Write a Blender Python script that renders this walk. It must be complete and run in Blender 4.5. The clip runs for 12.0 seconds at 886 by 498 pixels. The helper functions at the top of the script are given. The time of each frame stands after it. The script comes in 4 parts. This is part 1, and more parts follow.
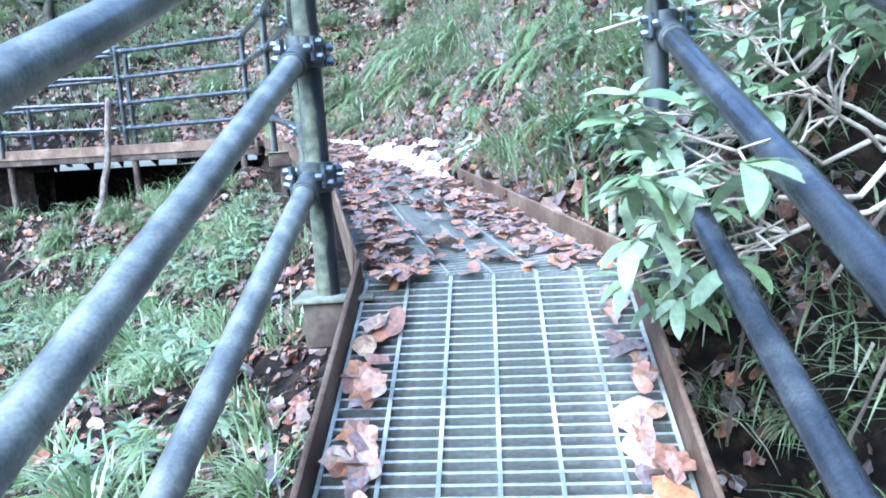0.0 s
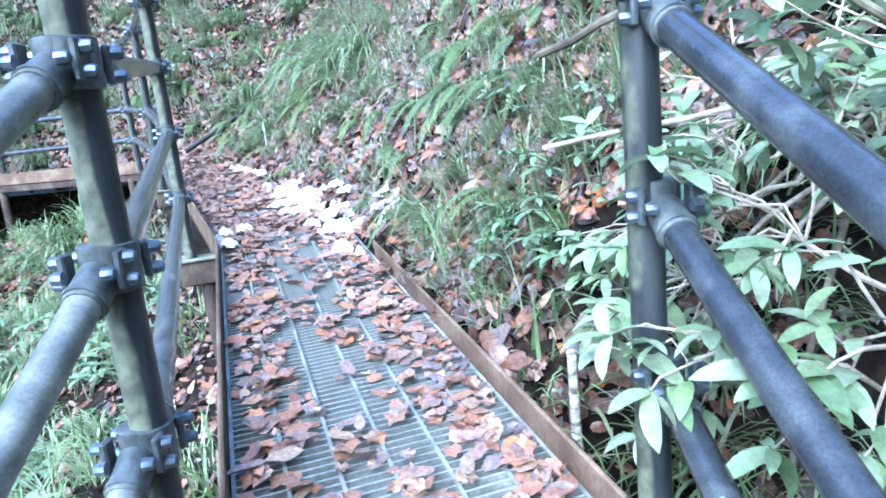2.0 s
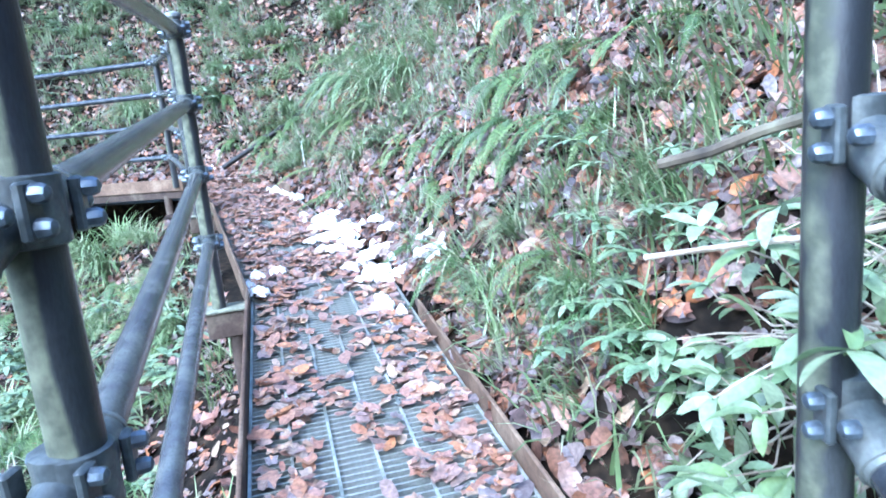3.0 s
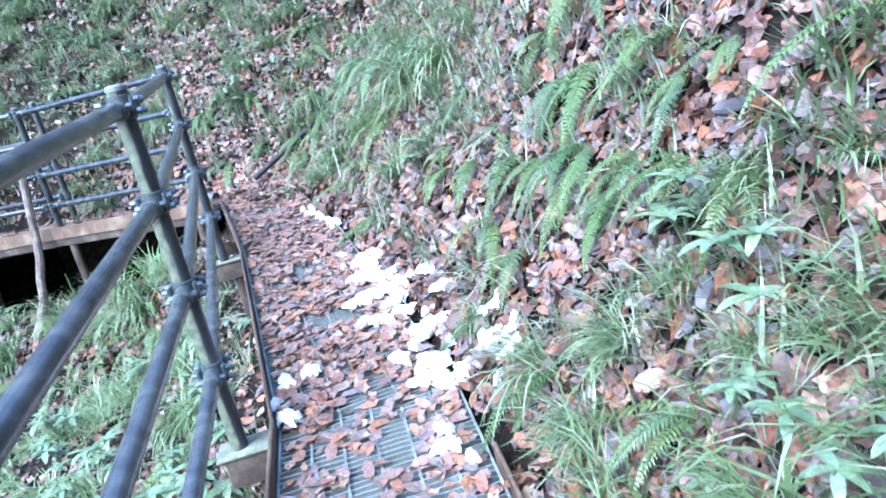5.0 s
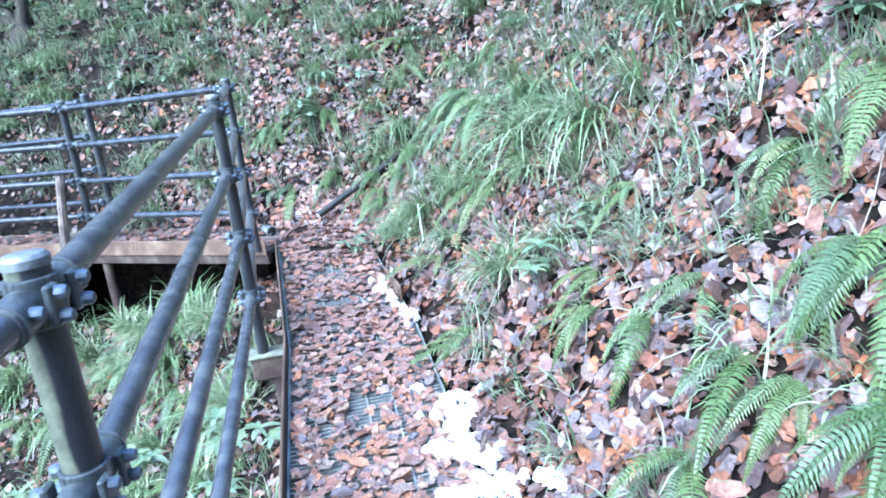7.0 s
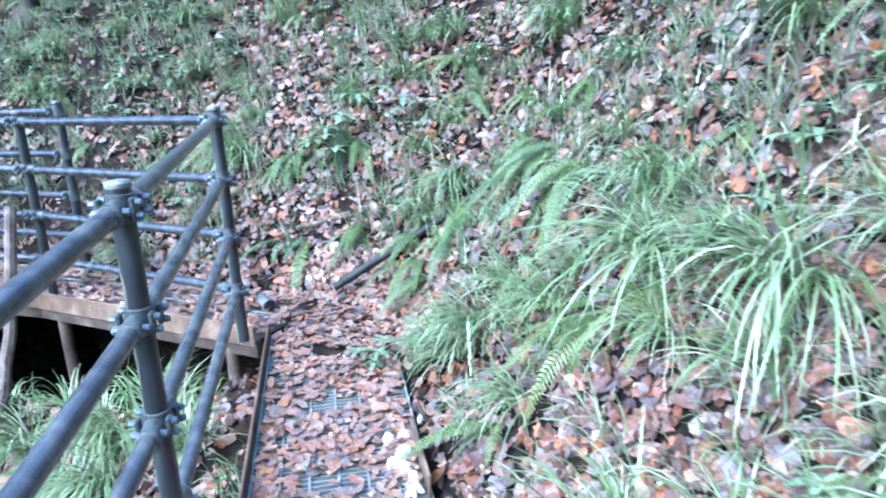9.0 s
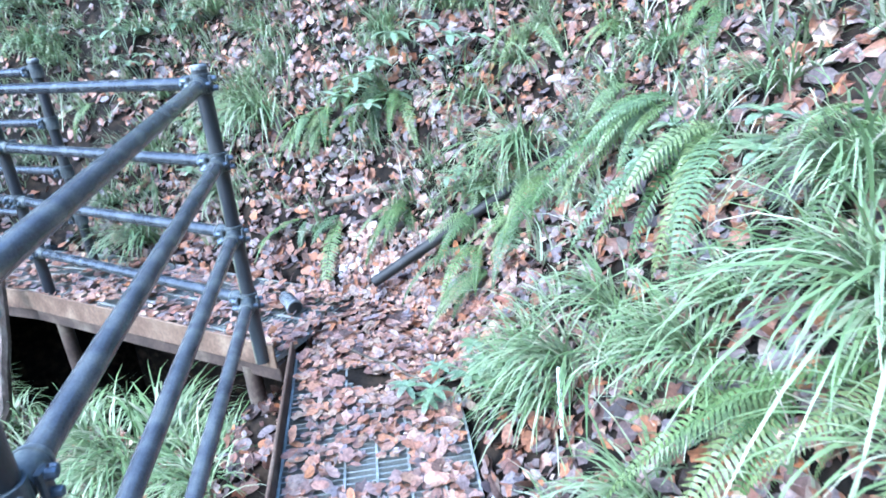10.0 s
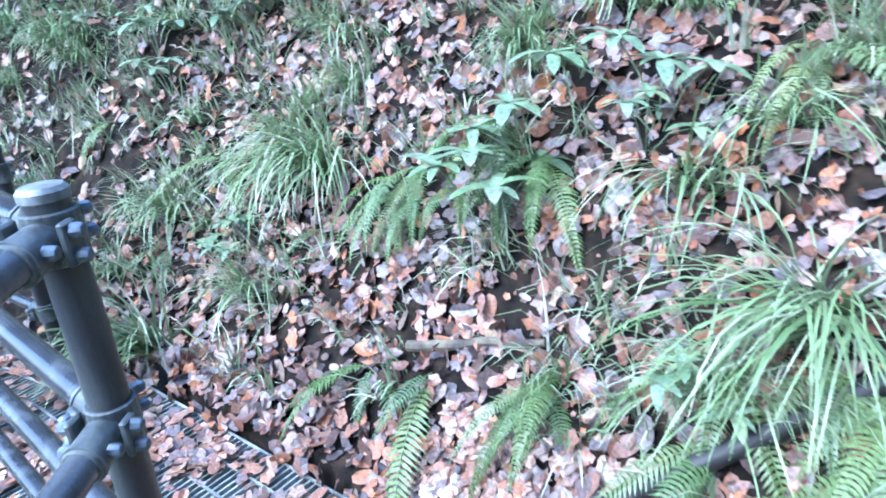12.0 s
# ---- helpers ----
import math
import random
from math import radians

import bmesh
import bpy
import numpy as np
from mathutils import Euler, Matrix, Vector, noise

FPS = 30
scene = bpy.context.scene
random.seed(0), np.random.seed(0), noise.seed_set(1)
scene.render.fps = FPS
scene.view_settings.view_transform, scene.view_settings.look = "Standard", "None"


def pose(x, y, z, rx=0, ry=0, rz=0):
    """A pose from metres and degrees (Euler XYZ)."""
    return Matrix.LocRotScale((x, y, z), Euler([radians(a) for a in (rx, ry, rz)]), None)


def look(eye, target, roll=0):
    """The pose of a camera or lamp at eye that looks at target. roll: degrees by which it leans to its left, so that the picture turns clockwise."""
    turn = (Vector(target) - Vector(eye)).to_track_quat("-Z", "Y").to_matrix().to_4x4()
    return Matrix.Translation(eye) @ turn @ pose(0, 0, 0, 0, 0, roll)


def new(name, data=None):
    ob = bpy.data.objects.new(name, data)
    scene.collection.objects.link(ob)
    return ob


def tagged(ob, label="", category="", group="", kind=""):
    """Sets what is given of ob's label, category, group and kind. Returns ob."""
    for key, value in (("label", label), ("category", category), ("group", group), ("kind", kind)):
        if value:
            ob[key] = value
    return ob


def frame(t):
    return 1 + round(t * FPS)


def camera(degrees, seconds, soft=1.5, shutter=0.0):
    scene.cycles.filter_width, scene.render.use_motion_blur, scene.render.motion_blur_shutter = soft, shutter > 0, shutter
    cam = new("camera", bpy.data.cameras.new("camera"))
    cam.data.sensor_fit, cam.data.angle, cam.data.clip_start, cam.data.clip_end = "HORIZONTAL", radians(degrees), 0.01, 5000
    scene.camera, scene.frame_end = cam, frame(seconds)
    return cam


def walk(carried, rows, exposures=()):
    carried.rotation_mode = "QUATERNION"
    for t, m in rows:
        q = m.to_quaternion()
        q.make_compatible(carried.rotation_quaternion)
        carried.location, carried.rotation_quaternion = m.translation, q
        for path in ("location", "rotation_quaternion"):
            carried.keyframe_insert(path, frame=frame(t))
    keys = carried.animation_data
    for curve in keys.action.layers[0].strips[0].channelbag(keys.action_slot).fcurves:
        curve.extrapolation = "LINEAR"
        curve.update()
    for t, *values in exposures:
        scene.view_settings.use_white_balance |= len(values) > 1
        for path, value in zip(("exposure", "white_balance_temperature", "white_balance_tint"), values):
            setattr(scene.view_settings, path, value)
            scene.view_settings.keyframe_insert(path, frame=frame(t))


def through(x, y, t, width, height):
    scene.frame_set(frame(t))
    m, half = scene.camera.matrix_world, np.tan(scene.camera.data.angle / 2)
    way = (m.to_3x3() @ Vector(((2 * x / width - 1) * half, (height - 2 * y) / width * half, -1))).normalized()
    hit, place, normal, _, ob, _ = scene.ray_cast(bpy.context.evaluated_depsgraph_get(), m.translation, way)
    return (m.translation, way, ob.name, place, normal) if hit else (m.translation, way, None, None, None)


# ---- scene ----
cam = camera(68.5, 12.0, 1.8, 0.15)
PATH = [
    (0, (1.737, 1.052, 0.379), (1.217, 2.958, 0.070), -3.4),
    (0.5, (1.739, 1.092, 0.548), (1.260, 2.997, 0.172), -1.3),
    (1, (1.720, 1.167, 0.624), (1.203, 3.074, 0.315), -5.9),
    (1.5, (1.716, 1.418, 0.654), (1.281, 3.347, 0.360), -8.2),
    (2, (1.662, 1.663, 0.804), (1.361, 3.598, 0.394), -5.8),
    (2.5, (1.635, 1.772, 0.895), (1.240, 3.667, 0.390), -6.6),
    (3, (1.564, 1.992, 0.979), (1.158, 3.910, 0.586), -5.1),
    (3.2, (1.536, 2.067, 1.028), (1.175, 3.988, 0.604), -3.2),
    (4.8, (1.425, 2.752, 1.318), (0.851, 4.593, 0.786), -12.6),
    (5, (1.427, 2.856, 1.364), (0.828, 4.684, 0.817), -12.8),
    (5.5, (1.295, 3.133, 1.441), (0.743, 4.987, 0.933), -8.3),
    (6, (1.099, 3.339, 1.601), (0.392, 5.132, 1.068), -6.3),
    (6.5, (0.998, 3.669, 1.641), (0.144, 5.418, 1.181), -6.0),
    (7, (0.851, 3.973, 1.678), (0.090, 5.748, 1.157), -6.5),
    (7.2, (0.796, 4.073, 1.695), (0.057, 5.861, 1.189), -7.0),
    (8.8, (0.374, 5.171, 1.944), (-0.335, 6.957, 1.392), -3.1),
    (9, (0.212, 5.324, 1.920), (-0.660, 7.046, 1.398), -2.4),
    (9.5, (-0.003, 5.742, 1.962), (-1.021, 7.316, 1.264), -5.7),
    (10, (-0.260, 6.097, 1.953), (-1.241, 7.685, 1.236), -5.6),
    (10.5, (-0.534, 6.495, 1.981), (-1.673, 8.043, 1.426), -5.3),
    (11, (-0.786, 6.858, 2.005), (-1.834, 8.396, 1.272), -5.7),
    (11.5, (-1.082, 7.116, 2.017), (-2.088, 8.677, 1.273), -6.3),
    (12, (-1.373, 7.517, 2.003), (-2.588, 8.920, 1.258), -4.8),
]
walk(cam, [(t, look(eye, target, roll)) for t, eye, target, roll in PATH], exposures=[(0.0, 2.66, 4720, 4), (3.0, 2.72, 4700, 5), (5.0, 2.63, 4730, 6), (9.5, 2.66, 4680, 5), (10.5, 2.74, 4760, 6), (12.0, 2.67, 4660, 7)])

# ---- light: bright overcast sky over a wooded gully ----
world = bpy.data.worlds.new("world")
scene.world = world
world.use_nodes = True
wn = world.node_tree
sky = wn.nodes.new("ShaderNodeTexSky")
sky.sky_type, sky.sun_disc = "NISHITA", False
sky.sun_elevation, sky.sun_rotation = radians(48), radians(197)
sky.air_density, sky.dust_density = 1.0, 3.0
wn.links.new(sky.outputs[0], wn.nodes["Background"].inputs[0])
wn.nodes["Background"].inputs[1].default_value = 0.15
sun = new("sun", bpy.data.lights.new("sun", "SUN"))
sun.data.energy, sun.data.angle, sun.data.color = 1.2, radians(50), (1.0, 0.97, 0.93)
sun.matrix_world = look((0, 0, 20), (5.2, 17.2, 0))


# ---- materials ----
def material(name, base, rough=0.7, metal=0.0, dark=None, light=None, scale=8.0, fine=60.0, bump=0.3, island=0.0, spec=0.5, stretch=(1, 1, 1), gloss_patch=0.0):
    """Two scales of colour variation, fine relief, optional change per piece."""
    m = bpy.data.materials.new(name)
    m.use_nodes = True
    n, l = m.node_tree.nodes, m.node_tree.links
    p = n["Principled BSDF"]
    p.inputs["Roughness"].default_value, p.inputs["Metallic"].default_value = rough, metal
    p.inputs["Specular IOR Level"].default_value = spec
    co = n.new("ShaderNodeTexCoord")
    mp = n.new("ShaderNodeMapping")
    mp.inputs["Scale"].default_value = stretch
    l.new(co.outputs["Object"], mp.inputs[0])
    big, small = n.new("ShaderNodeTexNoise"), n.new("ShaderNodeTexNoise")
    for tex, sc in ((big, scale), (small, fine)):
        tex.inputs["Scale"].default_value = sc
        tex.inputs["Detail"].default_value = 4
        l.new(mp.outputs[0], tex.inputs["Vector"])
    ramp = n.new("ShaderNodeValToRGB")
    dark = dark or [c * 0.6 for c in base]
    light = light or [min(1, c * 1.35) for c in base]
    e = ramp.color_ramp.elements
    e[0].position, e[0].color = 0.35, (*dark, 1)
    e[1].position, e[1].color = 0.66, (*light, 1)
    mid = e.new(0.5)
    mid.color = (*base, 1)
    l.new(big.outputs[0], ramp.inputs[0])
    mix = n.new("ShaderNodeMix")
    mix.data_type, mix.blend_type = "RGBA", "MULTIPLY"
    mix.inputs["Factor"].default_value = 0.5
    l.new(ramp.outputs[0], mix.inputs["A"])
    gain = n.new("ShaderNodeMapRange")
    gain.inputs[1].default_value, gain.inputs[2].default_value = 0.3, 0.7
    gain.inputs[3].default_value, gain.inputs[4].default_value = 0.45, 1.3
    l.new(small.outputs[0], gain.inputs[0])
    l.new(gain.outputs[0], mix.inputs["B"])
    out = mix.outputs["Result"]
    if island:
        geo = n.new("ShaderNodeNewGeometry")
        hsv = n.new("ShaderNodeHueSaturation")
        vr = n.new("ShaderNodeMapRange")
        vr.inputs[3].default_value, vr.inputs[4].default_value = 1 - island, 1 + island
        l.new(geo.outputs["Random Per Island"], vr.inputs[0])
        l.new(vr.outputs[0], hsv.inputs["Value"])
        l.new(out, hsv.inputs["Color"])
        out = hsv.outputs[0]
    l.new(out, p.inputs["Base Color"])
    if gloss_patch:
        rr = n.new("ShaderNodeMapRange")
        rr.inputs[3].default_value, rr.inputs[4].default_value = rough - gloss_patch, rough + gloss_patch
        l.new(big.outputs[0], rr.inputs[0])
        l.new(rr.outputs[0], p.inputs["Roughness"])
    bp = n.new("ShaderNodeBump")
    bp.inputs["Strength"].default_value, bp.inputs["Distance"].default_value = bump, 0.004
    l.new(small.outputs[0], bp.inputs["Height"])
    l.new(bp.outputs[0], p.inputs["Normal"])
    return m


# three tones of rail steel: mid, pale for the left ramp rails, dark
STEEL = material("mid_grey_steel", (0.07, 0.078, 0.09), 0.23, 0.15, (0.05, 0.057, 0.068), (0.11, 0.12, 0.12), 13, 260, 0.05, gloss_patch=0.07)
PALE_STEEL = material("pale_grey_steel", (0.165, 0.178, 0.165), 0.32, 0.2, (0.11, 0.12, 0.118), (0.24, 0.252, 0.225), 20, 200, 0.06, gloss_patch=0.08)
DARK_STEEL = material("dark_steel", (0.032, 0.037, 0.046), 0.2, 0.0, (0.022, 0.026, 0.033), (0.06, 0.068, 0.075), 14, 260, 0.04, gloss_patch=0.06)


def lit_side_algae_post(name, cover):
    """Dark paint with a pale green algae film that also colours the lit side, away from the bank."""
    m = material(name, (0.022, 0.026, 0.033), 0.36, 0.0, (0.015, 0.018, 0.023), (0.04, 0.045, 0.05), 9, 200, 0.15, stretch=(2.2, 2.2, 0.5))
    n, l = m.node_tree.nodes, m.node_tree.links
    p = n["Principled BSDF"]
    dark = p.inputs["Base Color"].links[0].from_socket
    # mask by facing: the lit side's paleness goes into the base colour
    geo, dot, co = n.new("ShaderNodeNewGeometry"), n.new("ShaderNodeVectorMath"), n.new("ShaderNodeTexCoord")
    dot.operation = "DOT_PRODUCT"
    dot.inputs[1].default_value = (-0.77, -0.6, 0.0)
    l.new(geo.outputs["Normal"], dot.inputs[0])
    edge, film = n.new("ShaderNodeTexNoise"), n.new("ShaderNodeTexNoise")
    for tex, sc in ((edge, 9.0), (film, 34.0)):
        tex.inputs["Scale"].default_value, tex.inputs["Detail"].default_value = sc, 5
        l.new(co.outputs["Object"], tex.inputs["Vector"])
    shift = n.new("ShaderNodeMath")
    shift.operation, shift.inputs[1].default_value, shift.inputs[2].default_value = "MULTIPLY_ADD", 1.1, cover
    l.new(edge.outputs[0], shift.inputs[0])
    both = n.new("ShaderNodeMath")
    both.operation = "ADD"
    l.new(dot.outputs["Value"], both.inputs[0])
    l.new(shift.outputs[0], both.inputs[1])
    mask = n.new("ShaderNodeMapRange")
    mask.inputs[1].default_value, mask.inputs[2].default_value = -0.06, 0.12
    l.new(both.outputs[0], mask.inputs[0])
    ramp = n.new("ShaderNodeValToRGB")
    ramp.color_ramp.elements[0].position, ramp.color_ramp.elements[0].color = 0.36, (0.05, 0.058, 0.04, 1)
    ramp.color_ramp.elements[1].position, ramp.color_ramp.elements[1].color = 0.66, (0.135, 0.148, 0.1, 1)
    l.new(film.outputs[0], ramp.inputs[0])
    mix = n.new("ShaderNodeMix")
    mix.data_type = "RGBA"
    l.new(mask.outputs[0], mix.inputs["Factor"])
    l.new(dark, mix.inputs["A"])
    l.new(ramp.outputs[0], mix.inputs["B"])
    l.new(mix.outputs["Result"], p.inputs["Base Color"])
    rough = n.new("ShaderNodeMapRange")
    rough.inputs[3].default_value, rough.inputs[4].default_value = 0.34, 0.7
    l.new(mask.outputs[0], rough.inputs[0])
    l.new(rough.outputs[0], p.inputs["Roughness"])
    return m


POST = lit_side_algae_post("dark_post", -1.35)
PALE_POST = lit_side_algae_post("lit_side_algae_post", -0.6)
PLATE = material("algae_plate", (0.14, 0.15, 0.11), 0.75, 0.0, (0.08, 0.085, 0.06), (0.2, 0.21, 0.16), 14, 80, 0.3)
CLAMP = material("clamp_steel", (0.065, 0.078, 0.085), 0.42, 0.2, None, (0.14, 0.155, 0.15), 14, 120, 0.25)
BOLT = material("bolt_steel", (0.12, 0.15, 0.19), 0.35, 0.6, None, None, 30, 150, 0.1)
CAP = material("cap_grey", (0.16, 0.18, 0.19), 0.5, 0.2, None, None, 20, 120, 0.2)
GRATE = material("galvanised_grating", (0.27, 0.285, 0.27), 0.45, 0.25, (0.16, 0.175, 0.155), (0.4, 0.42, 0.4), 7, 80, 0.2)
KERB = material("brown_kerb", (0.135, 0.09, 0.062), 0.65, 0.0, (0.08, 0.05, 0.035), (0.21, 0.155, 0.11), 6, 70, 0.3, spec=0.3)
BEAM = material("beam_brown", (0.06, 0.042, 0.034), 0.75, 0.0, None, (0.12, 0.1, 0.075), 6, 60, 0.3, spec=0.3)
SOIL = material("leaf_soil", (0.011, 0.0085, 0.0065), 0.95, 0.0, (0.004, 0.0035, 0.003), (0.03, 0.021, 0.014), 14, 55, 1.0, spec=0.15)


def leafy(name, colours, rough=0.45, by_object=False, veins=90.0, through=0.25, value=0.25):
    """Leaf colour chosen per leaf from a ramp, with veins and blotches; thin, so light passes."""
    m = bpy.data.materials.new(name)
    m.use_nodes = True
    n, l = m.node_tree.nodes, m.node_tree.links
    p = n["Principled BSDF"]
    p.inputs["Roughness"].default_value = rough
    if by_object:
        pick = n.new("ShaderNodeObjectInfo").outputs["Random"]
    else:
        pick = n.new("ShaderNodeNewGeometry").outputs["Random Per Island"]
    ramp = n.new("ShaderNodeValToRGB")
    e = ramp.color_ramp.elements
    e[0].color, e[1].color = (*colours[0], 1), (*colours[-1], 1)
    for i, c in enumerate(colours[1:-1], 1):
        k = e.new(i / (len(colours) - 1))
        k.color = (*c, 1)
    l.new(pick, ramp.inputs[0])
    co = n.new("ShaderNodeTexCoord")
    tex = n.new("ShaderNodeTexNoise")
    tex.inputs["Scale"].default_value, tex.inputs["Detail"].default_value = veins, 3
    l.new(co.outputs["Object"], tex.inputs["Vector"])
    gain = n.new("ShaderNodeMapRange")
    gain.inputs[1].default_value, gain.inputs[2].default_value = 0.3, 0.7
    gain.inputs[3].default_value, gain.inputs[4].default_value = 1 - value * 2, 1 + value
    l.new(tex.outputs[0], gain.inputs[0])
    mix = n.new("ShaderNodeMix")
    mix.data_type, mix.blend_type = "RGBA", "MULTIPLY"
    mix.inputs["Factor"].default_value = 1.0
    l.new(ramp.outputs[0], mix.inputs["A"])
    l.new(gain.outputs[0], mix.inputs["B"])
    l.new(mix.outputs["Result"], p.inputs["Base Color"])
    bp = n.new("ShaderNodeBump")
    bp.inputs["Strength"].default_value, bp.inputs["Distance"].default_value = 0.4, 0.003
    l.new(tex.outputs[0], bp.inputs["Height"])
    l.new(bp.outputs[0], p.inputs["Normal"])
    if through:
        tr = n.new("ShaderNodeBsdfTranslucent")
        l.new(mix.outputs["Result"], tr.inputs[0])
        add = n.new("ShaderNodeMixShader")
        add.inputs[0].default_value = through
        l.new(p.outputs[0], add.inputs[1])
        l.new(tr.outputs[0], add.inputs[2])
        l.new(add.outputs[0], n["Material Output"].inputs[0])
    return m


LITTER = leafy("fallen_leaves", [(0.036, 0.028, 0.028), (0.24, 0.11, 0.06), (0.14, 0.122, 0.132), (0.1, 0.065, 0.056), (0.34, 0.14, 0.058), (0.105, 0.09, 0.1), (0.23, 0.18, 0.165), (0.2, 0.08, 0.046), (0.045, 0.036, 0.036), (0.19, 0.09, 0.06), (0.075, 0.066, 0.075), (0.33, 0.24, 0.16)], 0.4, through=0.06)
# brighter, warmer copy of LITTER; the light on the deck is in its colours
LIT_PATH_LITTER = leafy("lit_path_leaves", [(0.11, 0.08, 0.072), (0.34, 0.165, 0.1), (0.19, 0.165, 0.175), (0.38, 0.175, 0.08), (0.25, 0.185, 0.16), (0.27, 0.125, 0.082), (0.4, 0.29, 0.2), (0.14, 0.115, 0.118)], 0.34, through=0.08)
SEDGE_GREENS = [(0.1, 0.165, 0.06), (0.21, 0.285, 0.135), (0.145, 0.215, 0.09), (0.32, 0.375, 0.225), (0.08, 0.135, 0.046), (0.21, 0.275, 0.14), (0.42, 0.42, 0.3)]
SEDGE = leafy("sedge_blades", SEDGE_GREENS, 0.28, through=0.22, veins=25.0, value=0.12)
# paler copy of the sedge greens, with the hillside's hazy brightness coloured in
LIT_GRASS = leafy("lit_grass_blades", [(0.15, 0.215, 0.1), (0.3, 0.36, 0.22), (0.22, 0.29, 0.155), (0.42, 0.46, 0.34), (0.13, 0.19, 0.085), (0.3, 0.355, 0.24), (0.5, 0.49, 0.39)], 0.26, through=0.25, veins=25.0, value=0.12)
SEDGE_BLADE = leafy("sedge_single_blades", SEDGE_GREENS, 0.28, True, 25.0, 0.22, 0.12)
FERN = leafy("fern_green", [(0.07, 0.125, 0.04), (0.12, 0.185, 0.06), (0.16, 0.22, 0.08), (0.115, 0.175, 0.09), (0.2, 0.245, 0.09)], 0.4, True, through=0.3)
SHRUB = leafy("glossy_leaf", [(0.15, 0.225, 0.11), (0.22, 0.3, 0.17), (0.3, 0.365, 0.25), (0.19, 0.275, 0.12), (0.34, 0.395, 0.29)], 0.25, True, 60, 0.25, 0.12)
HERB = leafy("herb_green", [(0.16, 0.24, 0.14), (0.24, 0.31, 0.21), (0.14, 0.22, 0.12), (0.27, 0.33, 0.18)], 0.35, through=0.25)
HERB_LEAF = leafy("seedling_leaf", [(0.13, 0.2, 0.11), (0.21, 0.28, 0.18), (0.16, 0.24, 0.12), (0.26, 0.32, 0.22)], 0.33, True, 90.0, 0.25)
MOSS = leafy("moss_green", [(0.02, 0.03, 0.01), (0.06, 0.085, 0.022), (0.03, 0.035, 0.016), (0.09, 0.115, 0.032), (0.035, 0.026, 0.018)], 0.7, through=0.1)
BARK = material("bark", (0.085, 0.07, 0.05), 0.85, 0, (0.04, 0.033, 0.025), (0.17, 0.16, 0.11), 12, 80, 0.8, stretch=(1, 1, 0.3))
MOSSY = material("mossy_bark", (0.03, 0.028, 0.02), 0.9, 0, (0.02, 0.018, 0.013), (0.08, 0.08, 0.05), 9, 60, 0.8, stretch=(1, 1, 0.4))
SAPLING = material("dead_bark", (0.13, 0.1, 0.085), 0.8, 0, (0.06, 0.048, 0.04), (0.22, 0.19, 0.16), 16, 90, 0.6, stretch=(1, 1, 0.5))
PALE = material("pale_twig", (0.38, 0.33, 0.27), 0.8, 0, (0.22, 0.18, 0.14), (0.55, 0.5, 0.42), 14, 90, 0.5)
BIRCH = material("birch_bark", (0.42, 0.4, 0.36), 0.7, 0, (0.1, 0.09, 0.08), (0.72, 0.7, 0.66), 22, 90, 0.4, stretch=(1, 1, 2.5))
SNOW = material("old_snow", (0.82, 0.85, 0.88), 0.6, 0, (0.7, 0.73, 0.76), (0.9, 0.92, 0.94), 12, 120, 0.8)
PIPE = material("black_pipe", (0.01, 0.0105, 0.011), 0.6, 0, None, (0.025, 0.025, 0.024), 10, 80, 0.3)
GREYPIPE = material("grey_plastic", (0.15, 0.165, 0.175), 0.5, 0, (0.07, 0.07, 0.07), (0.26, 0.27, 0.28), 10, 60, 0.3)


